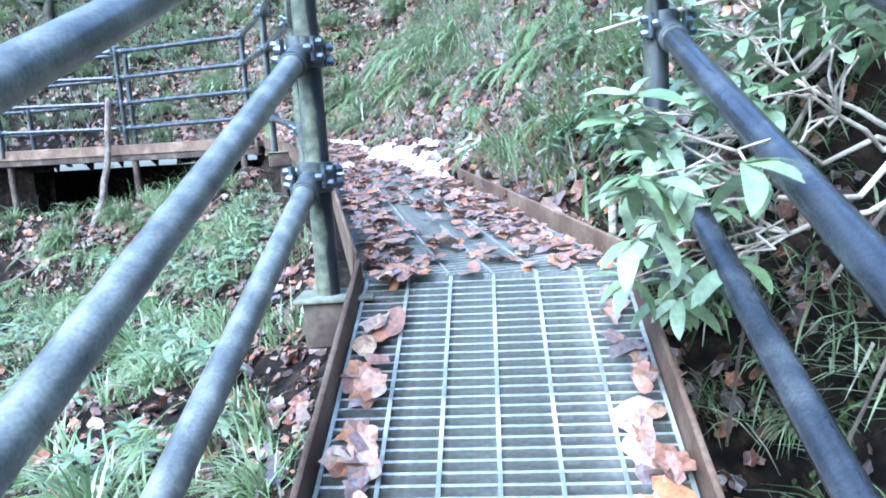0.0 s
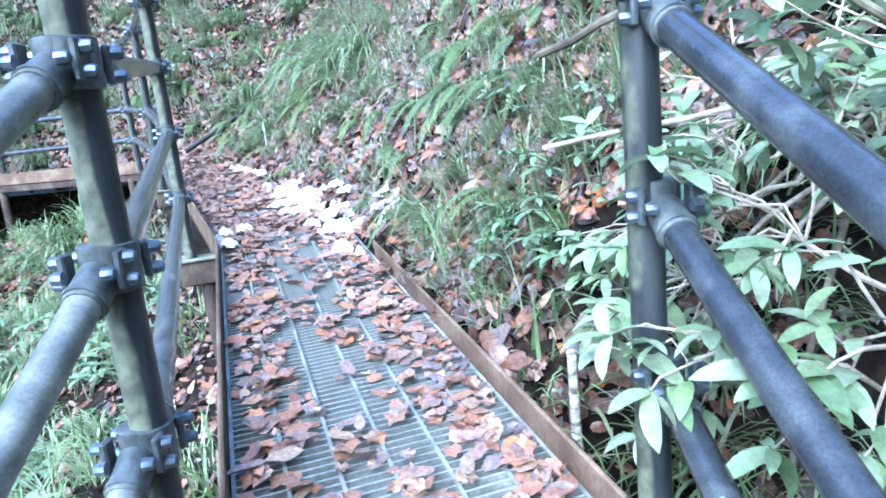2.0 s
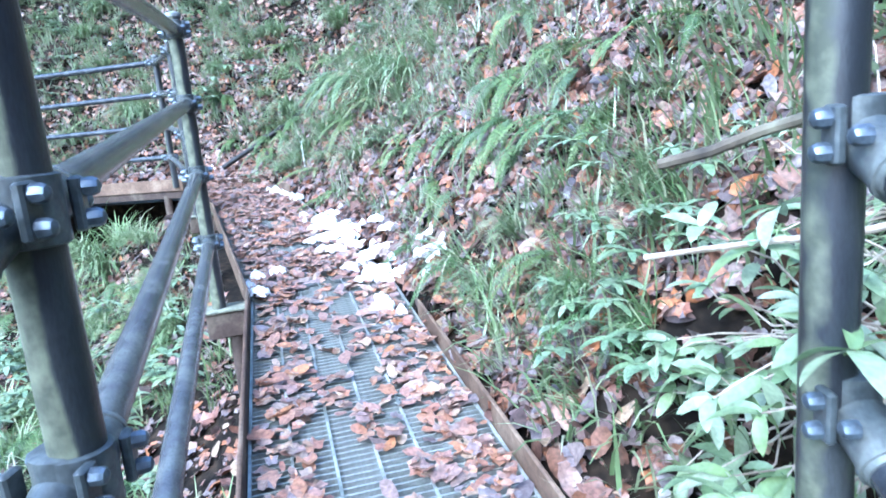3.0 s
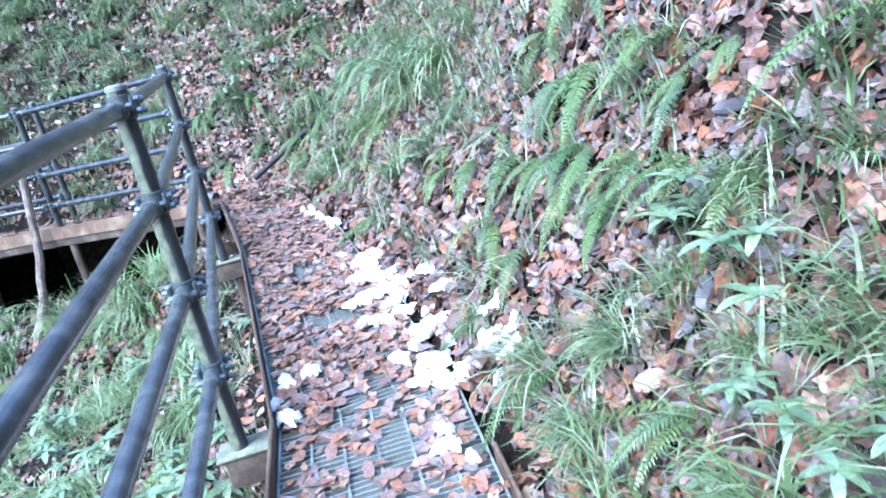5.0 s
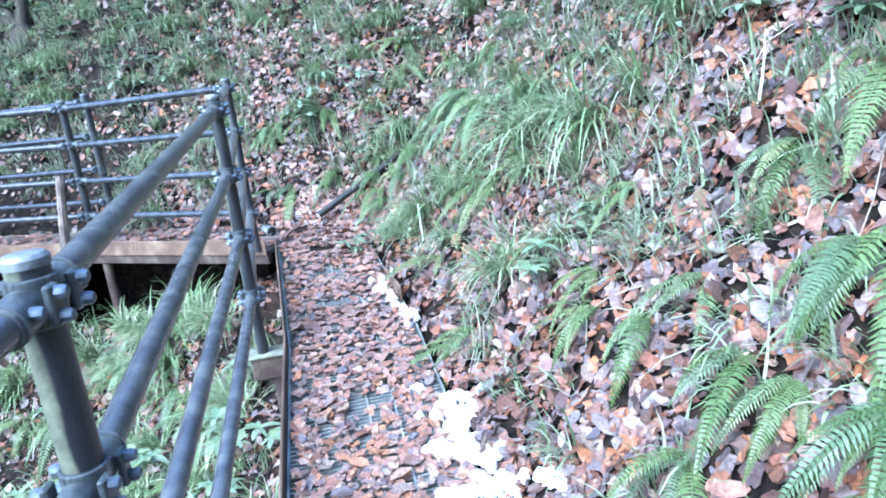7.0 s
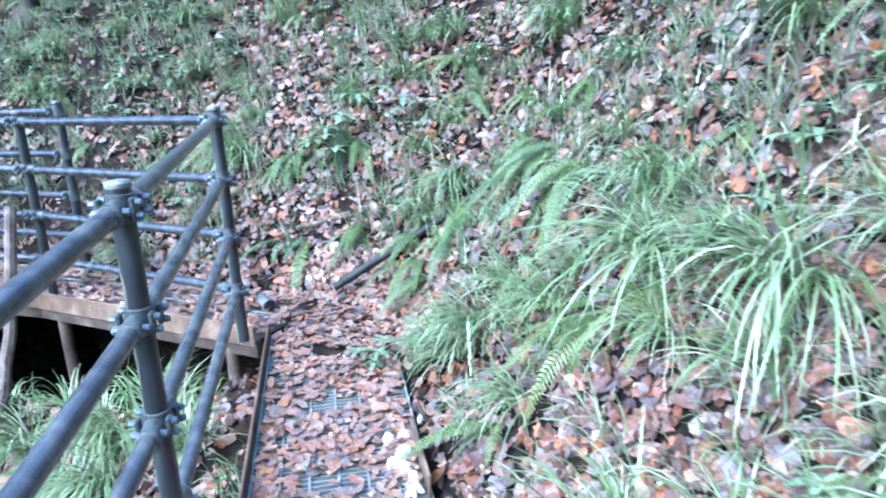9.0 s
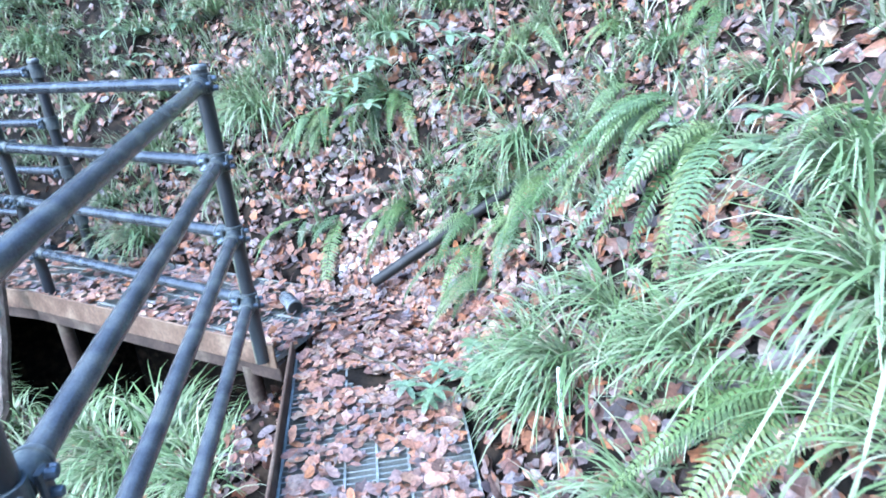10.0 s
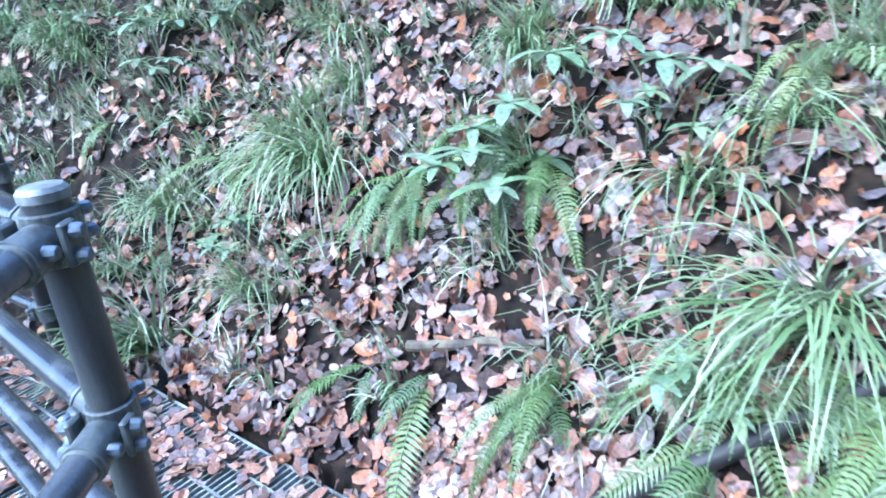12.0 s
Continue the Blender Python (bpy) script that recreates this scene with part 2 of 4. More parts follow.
# ---- mesh building ----
class Geo:
    """Gathers vertices and faces for one mesh."""

    def __init__(self):
        self.v, self.f, self.n = [], [], 0

    def add(self, verts, faces):
        verts = np.asarray(verts, float)
        self.v.append(verts)
        self.f += [tuple(i + self.n for i in f) for f in faces]
        self.n += len(verts)
        return self

    def box(self, centre, size, turn=None, bevel=0.0):
        a, b, c = (s / 2 for s in size)
        k = min(bevel, a, b, c)
        if k <= 0:
            pts = [Vector((x, y, z)) for z in (-c, c) for x, y in ((-a, -b), (a, -b), (a, b), (-a, b))]
            faces = [(3, 2, 1, 0), (4, 5, 6, 7), (0, 1, 5, 4), (1, 2, 6, 5), (2, 3, 7, 6), (3, 0, 4, 7)]
        else:
            pts, faces = [], []
            for z, i in ((-c, k), (-c + k, 0), (c - k, 0), (c, k)):
                x, y = a - i, b - i
                pts += [Vector(q + (z,)) for q in ((-x + k, -y), (x - k, -y), (x, -y + k), (x, y - k), (x - k, y), (-x + k, y), (-x, y - k), (-x, -y + k))]
            for r in range(3):
                faces += [(r * 8 + i, r * 8 + (i + 1) % 8, r * 8 + 8 + (i + 1) % 8, r * 8 + 8 + i) for i in range(8)]
            faces += [tuple(range(7, -1, -1)), tuple(range(24, 32))]
        turn = turn or Matrix()
        return self.add([turn.to_3x3() @ p + Vector(centre) for p in pts], faces)

    def tube(self, points, radii, segs=12, caps=True):
        pts = [Vector(p) for p in points]
        if not hasattr(radii, "__len__"):
            radii = [radii] * len(pts)
        verts, faces = [], []
        side = None
        for i, p in enumerate(pts):
            d = (pts[min(i + 1, len(pts) - 1)] - pts[max(i - 1, 0)]).normalized()
            if side is None:
                side = d.orthogonal().normalized()
            side = (side - d * side.dot(d)).normalized()
            up = d.cross(side)
            verts += [p + radii[i] * (math.cos(a) * side + math.sin(a) * up) for a in (2 * math.pi * j / segs for j in range(segs))]
        for i in range(len(pts) - 1):
            faces += [(i * segs + j, i * segs + (j + 1) % segs, (i + 1) * segs + (j + 1) % segs, (i + 1) * segs + j) for j in range(segs)]
        if caps:
            faces += [tuple(range(segs - 1, -1, -1)), tuple(range((len(pts) - 1) * segs, len(pts) * segs))]
        return self.add(verts, faces)

    def mesh(self, name, mat, smooth=True):
        me = bpy.data.meshes.new(name)
        me.from_pydata(np.concatenate(self.v).tolist(), [], self.f)
        me.materials.append(mat)
        me.polygons.foreach_set("use_smooth", [smooth] * len(me.polygons))
        if smooth:
            me.set_sharp_from_angle(angle=radians(40))
        return me


def part(name, geo, mat, parent, label="", smooth=True):
    ob = new(name, geo if isinstance(geo, bpy.types.Mesh) else geo.mesh(name, mat, smooth))
    ob.parent = parent
    return tagged(ob, label)


def thing(name, at, label, category, group="", kind=""):
    ob = new(name)
    ob.empty_display_size = 0.1
    ob.location = at
    return tagged(ob, label, category, group, kind)


def single(name, geo, mat, label, category, group="", kind="", smooth=True):
    return tagged(new(name, geo.mesh(name, mat, smooth)), label, category, group, kind)


# ---- the plan: the centre line of the walkway, then of the side branch ----
WIDTH = 0.675
RAMP_LOW = Vector((2.084, -0.924, -1.585))
JOINT = Vector((1.426, 2.669, 0.046))
MID_A = Vector((0.388, 4.779, 0.234))
MID_B = Vector((-0.845, 6.65, 0.426))
MID_C = Vector((-1.92, 8.10, 0.545))
BRANCH_0 = Vector((-2.25, 8.17, 0.55))
BRANCH_1 = Vector((-4.1, 8.12, 0.56))
BRANCH_2 = Vector((-9.5, 7.3, 0.6))
SPINE = [RAMP_LOW, JOINT, MID_A, MID_B, MID_C, BRANCH_1, BRANCH_2]


def spine_at(x, y):
    """Signed distance (outer side positive), height of the spine and run along it, for arrays."""
    best = np.full(x.shape, 1e9)
    dist, high, run = np.zeros(x.shape), np.zeros(x.shape), np.zeros(x.shape)
    s0 = 0.0
    for i in range(len(SPINE) - 1):
        a, b = SPINE[i], SPINE[i + 1]
        dx, dy = b.x - a.x, b.y - a.y
        n = math.hypot(dx, dy)
        t = np.clip(((x - a.x) * dx + (y - a.y) * dy) / n ** 2, 0, 1)
        px, py = x - a.x - t * dx, y - a.y - t * dy
        d = np.hypot(px, py)
        sign = np.sign(px * dy - py * dx)
        k = d < best
        best[k] = d[k]
        dist[k] = (d * sign)[k]
        high[k] = (a.z + t * (b.z - a.z))[k]
        run[k] = (s0 + t * n)[k]
        s0 += n
    return dist, high, run


def wobble(x, y, scale, seed):
    """Smooth unevenness from summed waves."""
    r = np.random.RandomState(seed)
    out = np.zeros_like(x)
    for _ in range(7):
        a, k, ph = r.uniform(0, 6.28), r.uniform(0.6, 1.7) / scale, r.uniform(0, 6.28)
        out += np.sin((np.cos(a) * x + np.sin(a) * y) * k * 6.28 + ph)
    return out / 7


RAMP_RUN = math.hypot(JOINT.x - RAMP_LOW.x, JOINT.y - RAMP_LOW.y)


def ground_z(x, y):
    """Height of the ground: a bank on the outer side, a gully on the inner side."""
    x, y = np.asarray(x, float), np.asarray(y, float)
    d, h, run = spine_at(x, y)
    e = np.maximum(d - 0.36, 0)
    bank = 0.02 + np.where(e < 0.2, 0.5 * e, 0.1 + 1.13 * (e - 0.2))
    bank = np.where(e > 3, 0.1 + 1.13 * 2.8 + 0.75 * (e - 3), bank)
    hollow = -1.35 + np.where(e < 0.4, 0.1 * e, 0.04 + 3.4 * (e - 0.4))
    hollow = np.where(e > 1.1, -1.35 + 0.04 + 2.38 + 0.9 * (e - 1.1), hollow)
    k = np.clip((run - RAMP_RUN + 0.05) / 0.75, 0, 1)
    k = k * k * (3 - 2 * k)
    outer = hollow * (1 - k) + bank * k
    f = np.maximum(-d - 0.36, 0)
    low = -0.5 + 0.2 * np.clip(1 - np.abs(run - 10.5) / 1.2, 0, 1) - 0.12 * np.clip((run - 12.0) / 1.0, 0, 1)
    inner = low - (0.42 + 0.35 * np.clip((run - 9.8) / 1.2, 0, 1)) * f
    inner = np.maximum(inner, -2.6 + 0.02 * f)
    m = np.clip((d + 0.36) / 0.72, 0, 1)
    m = np.clip(m * 3.2 - 2.2, 0, 1)
    # ground dropped under the side walkway so that the gap there stays dark
    under = np.clip((-2.45 - x) / 0.25, 0, 1) * np.clip((d + 0.5) / 0.12, 0, 1)
    low = low - 1.2 * under
    inner = inner - 1.2 * under
    z = h + np.where(d > 0.36, outer, np.where(d < -0.36, inner, low + m * (-0.95 * (1 - k) - 0.07 * k - low)))
    away = np.clip(np.abs(d) - 0.4, 0, 1)
    r = np.hypot(x + 1.75, y - 8.35)
    z = np.where(d > -0.25, np.maximum(z, 0.535 - 2.5 * np.maximum(r - 0.55, 0)), z)
    return z + away * (0.16 * wobble(x, y, 1.3, 3) + 0.06 * wobble(x, y, 0.45, 5))


def axis(lo, a, b, hi, step):
    mid = np.arange(a, b, step)
    left = a - np.geomspace(step, a - lo, 26)[::-1]
    right = b + np.geomspace(step, hi - b, 26)
    return np.concatenate([left, mid, right])


gx, gy = axis(-60, -9, 5, 60, 0.07), axis(-40, -0.5, 13, 70, 0.07)
GX, GY = np.meshgrid(gx, gy)
GZ = ground_z(GX, GY)
SIDE_D, SIDE_H, SIDE_RUN = spine_at(GX, GY)
# a recess is added behind the side walkway to keep the gap below dark
SHADE_RECESS = (SIDE_D > 0.12) & (SIDE_D < 0.4) & (GZ < SIDE_H - 0.2) & (GX < -2.65) & (GX > -5.6) & (SIDE_RUN > 9.9)
g = Geo()
nx, ny = len(gx), len(gy)
g.add(np.stack([GX.ravel(), GY.ravel(), GZ.ravel()], 1), [(j * nx + i, j * nx + i + 1, (j + 1) * nx + i + 1, (j + 1) * nx + i) for j in range(ny - 1) for i in range(nx - 1) if not SHADE_RECESS[j, i]])
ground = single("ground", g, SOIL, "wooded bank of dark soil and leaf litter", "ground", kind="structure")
# added soil box that closes the recess and holds its shade
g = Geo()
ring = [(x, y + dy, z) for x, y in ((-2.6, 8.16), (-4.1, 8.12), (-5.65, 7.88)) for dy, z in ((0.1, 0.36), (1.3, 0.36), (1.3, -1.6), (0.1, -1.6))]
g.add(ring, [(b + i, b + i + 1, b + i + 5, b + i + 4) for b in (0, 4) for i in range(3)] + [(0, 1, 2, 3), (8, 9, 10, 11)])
single("ground_shade_recess", g, SOIL, "recess added behind the side walkway to keep the gap under it dark", "ground", kind="structure", smooth=False)


# ---- railings ----
def heading(a, b):
    return math.atan2(b[1] - a[1], b[0] - a[0])


STEP = 0.30
POST_R, RAIL_R = 0.03, 0.026


def clamp_meshes():
    band = Geo().tube([(0, 0, -0.037), (0, 0, -0.035), (0, 0, 0.035), (0, 0, 0.037)], [0.033, 0.0365, 0.0365, 0.033], 18)
    sleeve = Geo().tube([(0.028, 0, 0), (0.085, 0, 0), (0.0851, 0, 0), (0.093, 0, 0), (0.0931, 0, 0), (0.1, 0, 0)], [0.0305, 0.0305, 0.033, 0.033, 0.0295, 0.0285], 16)
    lug = Geo().box((0.035, 0, 0), (0.03, 0.012, 0.06), None, 0.003)
    bolt = Geo().tube([(0, 0, 0), (0, 0.012, 0), (0, 0.017, 0), (0, 0.02, 0)], [0.0105, 0.0105, 0.008, 0.001], 8)
    return band.mesh("clamp", CLAMP), sleeve.mesh("sleeve", CLAMP), lug.mesh("lug", CLAMP), bolt.mesh("bolt", BOLT)


CLAMP_MESH, SLEEVE_MESH, LUG_MESH, BOLT_MESH = clamp_meshes()


def clamp_at(rail, at, angle, slope=0.0):
    c = part("clamp", CLAMP_MESH, CLAMP, rail, "dark steel tube clamp")
    c.matrix_local = Matrix.Translation(at) @ Matrix.Rotation(angle, 4, "Z")
    part("sleeve", SLEEVE_MESH, CLAMP, c).matrix_local = Matrix.Rotation(-slope, 4, "Y")
    for y in (0.041, -0.041):
        part("lug", LUG_MESH, CLAMP, c).location = (0, y, 0)
    for x, y, z, s in ((0.035, 0.046, 0.017, 0), (0.035, 0.046, -0.017, 0), (0.035, -0.046, 0.017, 1), (0.035, -0.046, -0.017, 1), (0.07, 0.028, 0, 0), (0.07, -0.028, 0, 1)):
        b = part("bolt", BOLT_MESH, BOLT, c)
        b.matrix_local = Matrix.Translation((x, y, z)) @ Matrix.Rotation(math.pi * s, 4, "Z")


def railing(label, feet, levels, capped, before=None, group="railings", first=0, rails=None, posts=None, aside=(0, 0, 0)):
    """feet: where the posts stand; before: how far the rails run back past the first post."""
    rail = thing("railing", (0, 0, 0), label, "railing", group)
    rails = rails or [STEEL] * 9
    posts = posts or [POST] * 9
    for foot, post_mat in zip(feet[first:], posts):
        top = levels[-1] * STEP + 0.055
        g = Geo().tube([foot, (foot[0], foot[1], foot[2] + top)], POST_R, 16)
        part("post", g, post_mat, rail, "algae-streaked steel post coloured paler on its lit side")
        if capped:
            g = Geo().tube([(foot[0], foot[1], foot[2] + top - 0.004), (foot[0], foot[1], foot[2] + top + 0.008), (foot[0], foot[1], foot[2] + top + 0.014)], [0.0325, 0.0325, 0.027], 16)
            part("cap", g, CAP, rail, "pale grey flat post cap")
    runs = list(zip(feet[:-1], feet[1:]))
    if before:
        runs = [(before, feet[0])] + runs
    for (a, b), rail_mat in zip(runs, rails):
        out = Vector(aside) if a is before else Vector()
        for k in levels:
            p = Vector((a[0], a[1], a[2] + k * STEP)) + out
            q = Vector((b[0], b[1], b[2] + k * STEP)) + out
            d = (q - p).normalized()
            part("rail", Geo().tube([p, q], RAIL_R, 14), rail_mat, rail)
            ang, slope = math.atan2(d.y, d.x), math.asin(d.z)
            if a is not before:
                clamp_at(rail, p, ang, slope)
            clamp_at(rail, q, ang + math.pi, -slope)
    return rail


P2, PA, PB, PC = (1.014, 2.559, 0.023), (-0.029, 4.558, 0.232), (-1.235, 6.403, 0.426), (-2.303, 7.808, 0.537)
Q2 = (1.832, 2.747, 0.01)
BACK = Vector((0.162, -0.897, -0.411)) * 4
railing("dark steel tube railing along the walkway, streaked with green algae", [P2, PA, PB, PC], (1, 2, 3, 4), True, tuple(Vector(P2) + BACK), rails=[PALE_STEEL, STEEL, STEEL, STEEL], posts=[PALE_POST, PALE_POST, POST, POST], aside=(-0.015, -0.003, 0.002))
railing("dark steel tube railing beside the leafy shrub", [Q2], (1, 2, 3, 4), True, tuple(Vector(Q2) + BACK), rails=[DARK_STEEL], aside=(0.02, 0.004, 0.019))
D1, D2, D3 = (-4.05, 7.88, 0.53), (-5.6, 7.55, 0.56), (-7.6, 7.25, 0.58)
E1, E2, E3 = (-4.269, 8.3, 0.573), (-5.8, 8.2, 0.56), (-7.8, 7.95, 0.58)
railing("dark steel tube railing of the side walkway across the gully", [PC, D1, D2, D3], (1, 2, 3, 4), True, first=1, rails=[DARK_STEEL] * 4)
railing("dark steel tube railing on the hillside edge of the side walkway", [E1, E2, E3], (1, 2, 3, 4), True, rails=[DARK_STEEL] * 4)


# ---- gratings ----
PITCH = 0.0266


def deck(name, a, b, label, joined=False, kerbs=(True, True), before=None, right_len=1.0):
    """One bay of open steel grating from a to b (centre line, top of bars), mitred against the bay before it."""
    a, b = Vector(a), Vector(b)
    d = (b - a).normalized()
    flat = Vector((d.x, d.y, 0)).normalized()
    side = Vector((flat.y, -flat.x, 0))
    up = side.cross(d)
    n = (b - a).length
    m = Matrix((side, d, up)).transposed().to_4x4()
    m.translation = a
    t = thing(name, (0, 0, 0), label, "walkway", "walkway bays")
    t.matrix_world = m
    skew = 0.0
    if before is not None:
        e = (a - before).normalized()
        across = Vector((e.y, -e.x, 0)).normalized()
        skew = across.dot(flat) / across.dot(side)
    half = WIDTH / 2 - 0.01

    def start(x):
        return skew * x + (0.006 if before is not None else 0.0)

    whole = Geo().box((0, 0, -0.0125), (half * 2, 0.006, 0.03)).mesh("bar", GRATE, False)
    grid = Geo()
    first = int(math.floor(-abs(skew) * half / PITCH))
    for i in range(first, int(n / PITCH)):
        y = 0.013 + i * PITCH
        lo, hi = -half, half
        if before is not None and skew:
            edge = (y - 0.006) / skew
            lo, hi = (lo, min(hi, edge)) if skew > 0 else (max(lo, edge), hi)
        elif y < 0:
            continue
        if hi - lo < 0.03:
            continue
        if joined:
            grid.box(((lo + hi) / 2, y, -0.0125), (hi - lo, 0.007, 0.025))
        elif hi - lo > half * 2 - 0.001:
            part("bar", whole, GRATE, t).location = (0, y, 0)
        else:
            part("bar", Geo().box((0, 0, -0.0125), (hi - lo, 0.006, 0.03)).mesh("bar", GRATE, False), GRATE, t).location = ((lo + hi) / 2, y, 0)
    if joined:
        tagged(part("grid", grid, GRATE, t, smooth=False), kind="stuff")
    for i in range(7):
        x = -half + 2 * half * i / 6
        o = part("rod", Geo().box((0, (n + start(x)) / 2, 0), (0.0085, n - start(x), 0.008)), GRATE, t, smooth=False)
        o.location = (x, 0, 0.001)
    for s, on in zip((-1, 1), kerbs):
        if on:
            x = s * (WIDTH / 2 + 0.005)
            y0, y1 = skew * x, n * (right_len if s > 0 else 1.0)
            g = Geo().box((x, (y0 + y1) / 2, 0.01), (0.012, y1 - y0, 0.12), None, 0.003)
            part("kerb", g, KERB, t, "thin brown upstand kerb")
    for s in (-1, 1):
        x = s * (WIDTH / 2 - 0.03)
        g = Geo().box((x, (n + skew * x) / 2, -0.08), (0.05, n - skew * x, 0.09), None, 0.005)
        part("bearer", g, BEAM, t, "dark brown bearer")
    return t


deck("walkway_ramp", RAMP_LOW, JOINT, "sloping bay of galvanised open bar grating with brown kerbs")
deck("walkway", JOINT, MID_A, "open bar grating strewn with fallen leaves", before=RAMP_LOW, right_len=0.79)
deck("walkway", MID_A, MID_B, "open bar grating under wet leaves and snow", kerbs=(True, False), before=JOINT)
deck("walkway", MID_B, MID_C, "open bar grating buried in wet leaves", kerbs=(True, False), before=MID_A)
deck("side_walkway", BRANCH_0, BRANCH_1, "side bay of open bar grating under leaves", True, (True, False))
deck("side_walkway", BRANCH_1, BRANCH_2, "far bay of open bar grating under leaves", True, (True, False))


# ---- brackets and legs under the walkway ----
def bracket(foot, towards):
    """A short outrigger on which a post stands, with its plate and leg."""
    t = thing("post_bracket", foot, "stubby brown outrigger with a pale algae-covered plate under the post", "bracket", "post brackets")
    t.rotation_euler = (0, 0, heading(foot, towards))
    part("plate", Geo().box((0.02, 0, -0.006), (0.2, 0.13, 0.012), None, 0.003), PLATE, t, "pale green algae-covered plate")
    part("beam", Geo().box((0.09, 0, -0.072), (0.3, 0.1, 0.12), None, 0.006), BEAM, t, "dark brown steel beam end")
    z = float(ground_z(foot[0], foot[1])) - foot[2] - 0.15
    part("leg", Geo().tube([(0.06, 0, -0.13), (0.06, 0, z)], 0.035, 10), BEAM, t, "rust-brown leg")


bracket(P2, JOINT)
bracket(PA, MID_A)
bracket(PB, MID_B)
frame_under = thing("trestle", (-3.93, 7.84, 0.0), "row of rust-brown steel legs under the side walkway", "support")
for x, y in ((-2.45, 7.86), (-3.93, 7.84), (-5.6, 7.62), (-7.6, 7.32)):
    z = float(ground_z(x, y))
    part("leg", Geo().tube([(x + 3.93, y - 7.84, z - 0.2), (x + 3.93, y - 7.84, 0.46)], 0.04, 10), BEAM, frame_under)


# ---- fallen leaves ----
RNG = np.random.RandomState(11)


def leaf_forms():
    """Outlines of fallen leaves of unit length, as fans round a middle point."""
    forms = []
    for lobes, deep, slim in ((0, 0, 0.55), (0, 0, 0.7), (5, 0.36, 0.95), (5, 0.28, 0.9), (0, 0.1, 0.62)):
        n = 15 if lobes else 9
        a = np.arange(n) / n * 2 * np.pi
        r = 0.5 * np.ones(n)
        if lobes:
            r = 0.5 * (1 - deep * (0.5 - 0.5 * np.cos(a * lobes + np.pi * (lobes % 2 == 0))) * (1 + 0.3 * np.cos(2 * a)))
            r *= np.where(np.arange(n) % 2, 0.93, 1.03)
        else:
            r *= 1 + 0.12 * np.cos(2 * a) + 0.05 * np.cos(a)
        x, y = r * np.cos(a), r * np.sin(a) * slim
        forms.append((np.concatenate([[[0, 0]], np.stack([x, y], 1)]), [(0, i + 1, (i + 1) % n + 1) for i in range(n)]))
    return forms


FORMS = leaf_forms()


def scatter_leaves(name, pts, normals, sizes, tilt, label, category, mat=None):
    g = Geo()
    for i in range(len(pts)):
        xy, faces = FORMS[RNG.choice(5, p=(0.14, 0.16, 0.3, 0.28, 0.12))]
        s = sizes[i]
        fold, curl = RNG.uniform(-0.5, 0.9), RNG.uniform(-0.6, 0.9)
        z = fold * np.abs(xy[:, 1]) * 0.45 + curl * xy[:, 0] ** 2 * 0.5 + RNG.uniform(-0.075, 0.075, len(xy))
        loc = np.concatenate([xy, z[:, None]], 1) * s
        nrm = normals[i] + RNG.normal(0, tilt, 3)
        nrm /= np.linalg.norm(nrm)
        a = RNG.normal(0, 1, 3)
        u = np.cross(nrm, a)
        u /= np.linalg.norm(u)
        w = np.cross(nrm, u)
        g.add(loc @ np.stack([u, w, nrm]) + pts[i], faces)
    return single(name, g, mat or LITTER, label, category, kind="stuff")


def normals_at(x, y):
    e = 0.04
    dx = (ground_z(x + e, y) - ground_z(x - e, y)) / (2 * e)
    dy = (ground_z(x, y + e) - ground_z(x, y - e)) / (2 * e)
    n = np.stack([-dx, -dy, np.ones_like(dx)], 1)
    return n / np.linalg.norm(n, axis=1)[:, None]


def bank_points(count, x0, x1, y0, y1, keep=None, bare=0.7):
    x, y = RNG.uniform(x0, x1, count), RNG.uniform(y0, y1, count)
    d, h, run = spine_at(x, y)
    ok = (d > 0.37) | (d < -0.37) | (run > 9.9)
    ok &= ~((x < -2.5) & (run > 9.9) & (d < 0.345) & (d > -0.5))
    ok &= ~((d < 0.345) & (d > 0.0) & (run > 10.6))
    ok &= ~((d > 0) & (d < 2.2) & (run < RAMP_RUN + 0.25) & (RNG.uniform(0, 1, count) < bare))
    if keep is not None:
        ok &= keep(x, y, d, run)
    return x[ok], y[ok]


x1, y1 = bank_points(21000, -4.8, 3.2, 1.6, 10.6, lambda x, y, d, run: RNG.uniform(0, 1, x.shape) < np.where(d > 0, 1.0, 0.6))
x2, y2 = bank_points(11000, -10, 5, -1.0, 15)
x3, y3 = bank_points(10000, -0.4, 2.4, 3.6, 7.6, lambda x, y, d, run: (d > 0.37) & (d < 2.2))
x4, y4 = bank_points(4000, -9, -3.5, 8.4, 13)
x8, y8 = bank_points(3000, -7.5, -2.2, 6.9, 8.3, lambda x, y, d, run: (d < -0.15) & (d > -1.2))
x7, y7 = bank_points(2500, -8, 6, -4, 2.5)
x5, y5 = bank_points(9000, -4.2, 0.8, 6.8, 10.2, lambda x, y, d, run: d > 0.37)
x6, y6 = bank_points(8500, -4.2, 2.6, 2.4, 10.0)
x, y = np.concatenate([x1, x2, x3, x4, x7, x8, x5, x6]), np.concatenate([y1, y2, y3, y4, y7, y8, y5, y6])
size = RNG.uniform(0.03, 0.098, len(x))
size[-len(x6):] *= 0.4
nrm = normals_at(x, y)
pts = np.stack([x, y, ground_z(x, y)], 1) + nrm * RNG.uniform(0.004, 0.03, len(x))[:, None]
scatter_leaves("leaf_litter", pts, nrm, size, 0.42, "wet russet and grey fallen leaves on the bank", "leaves")


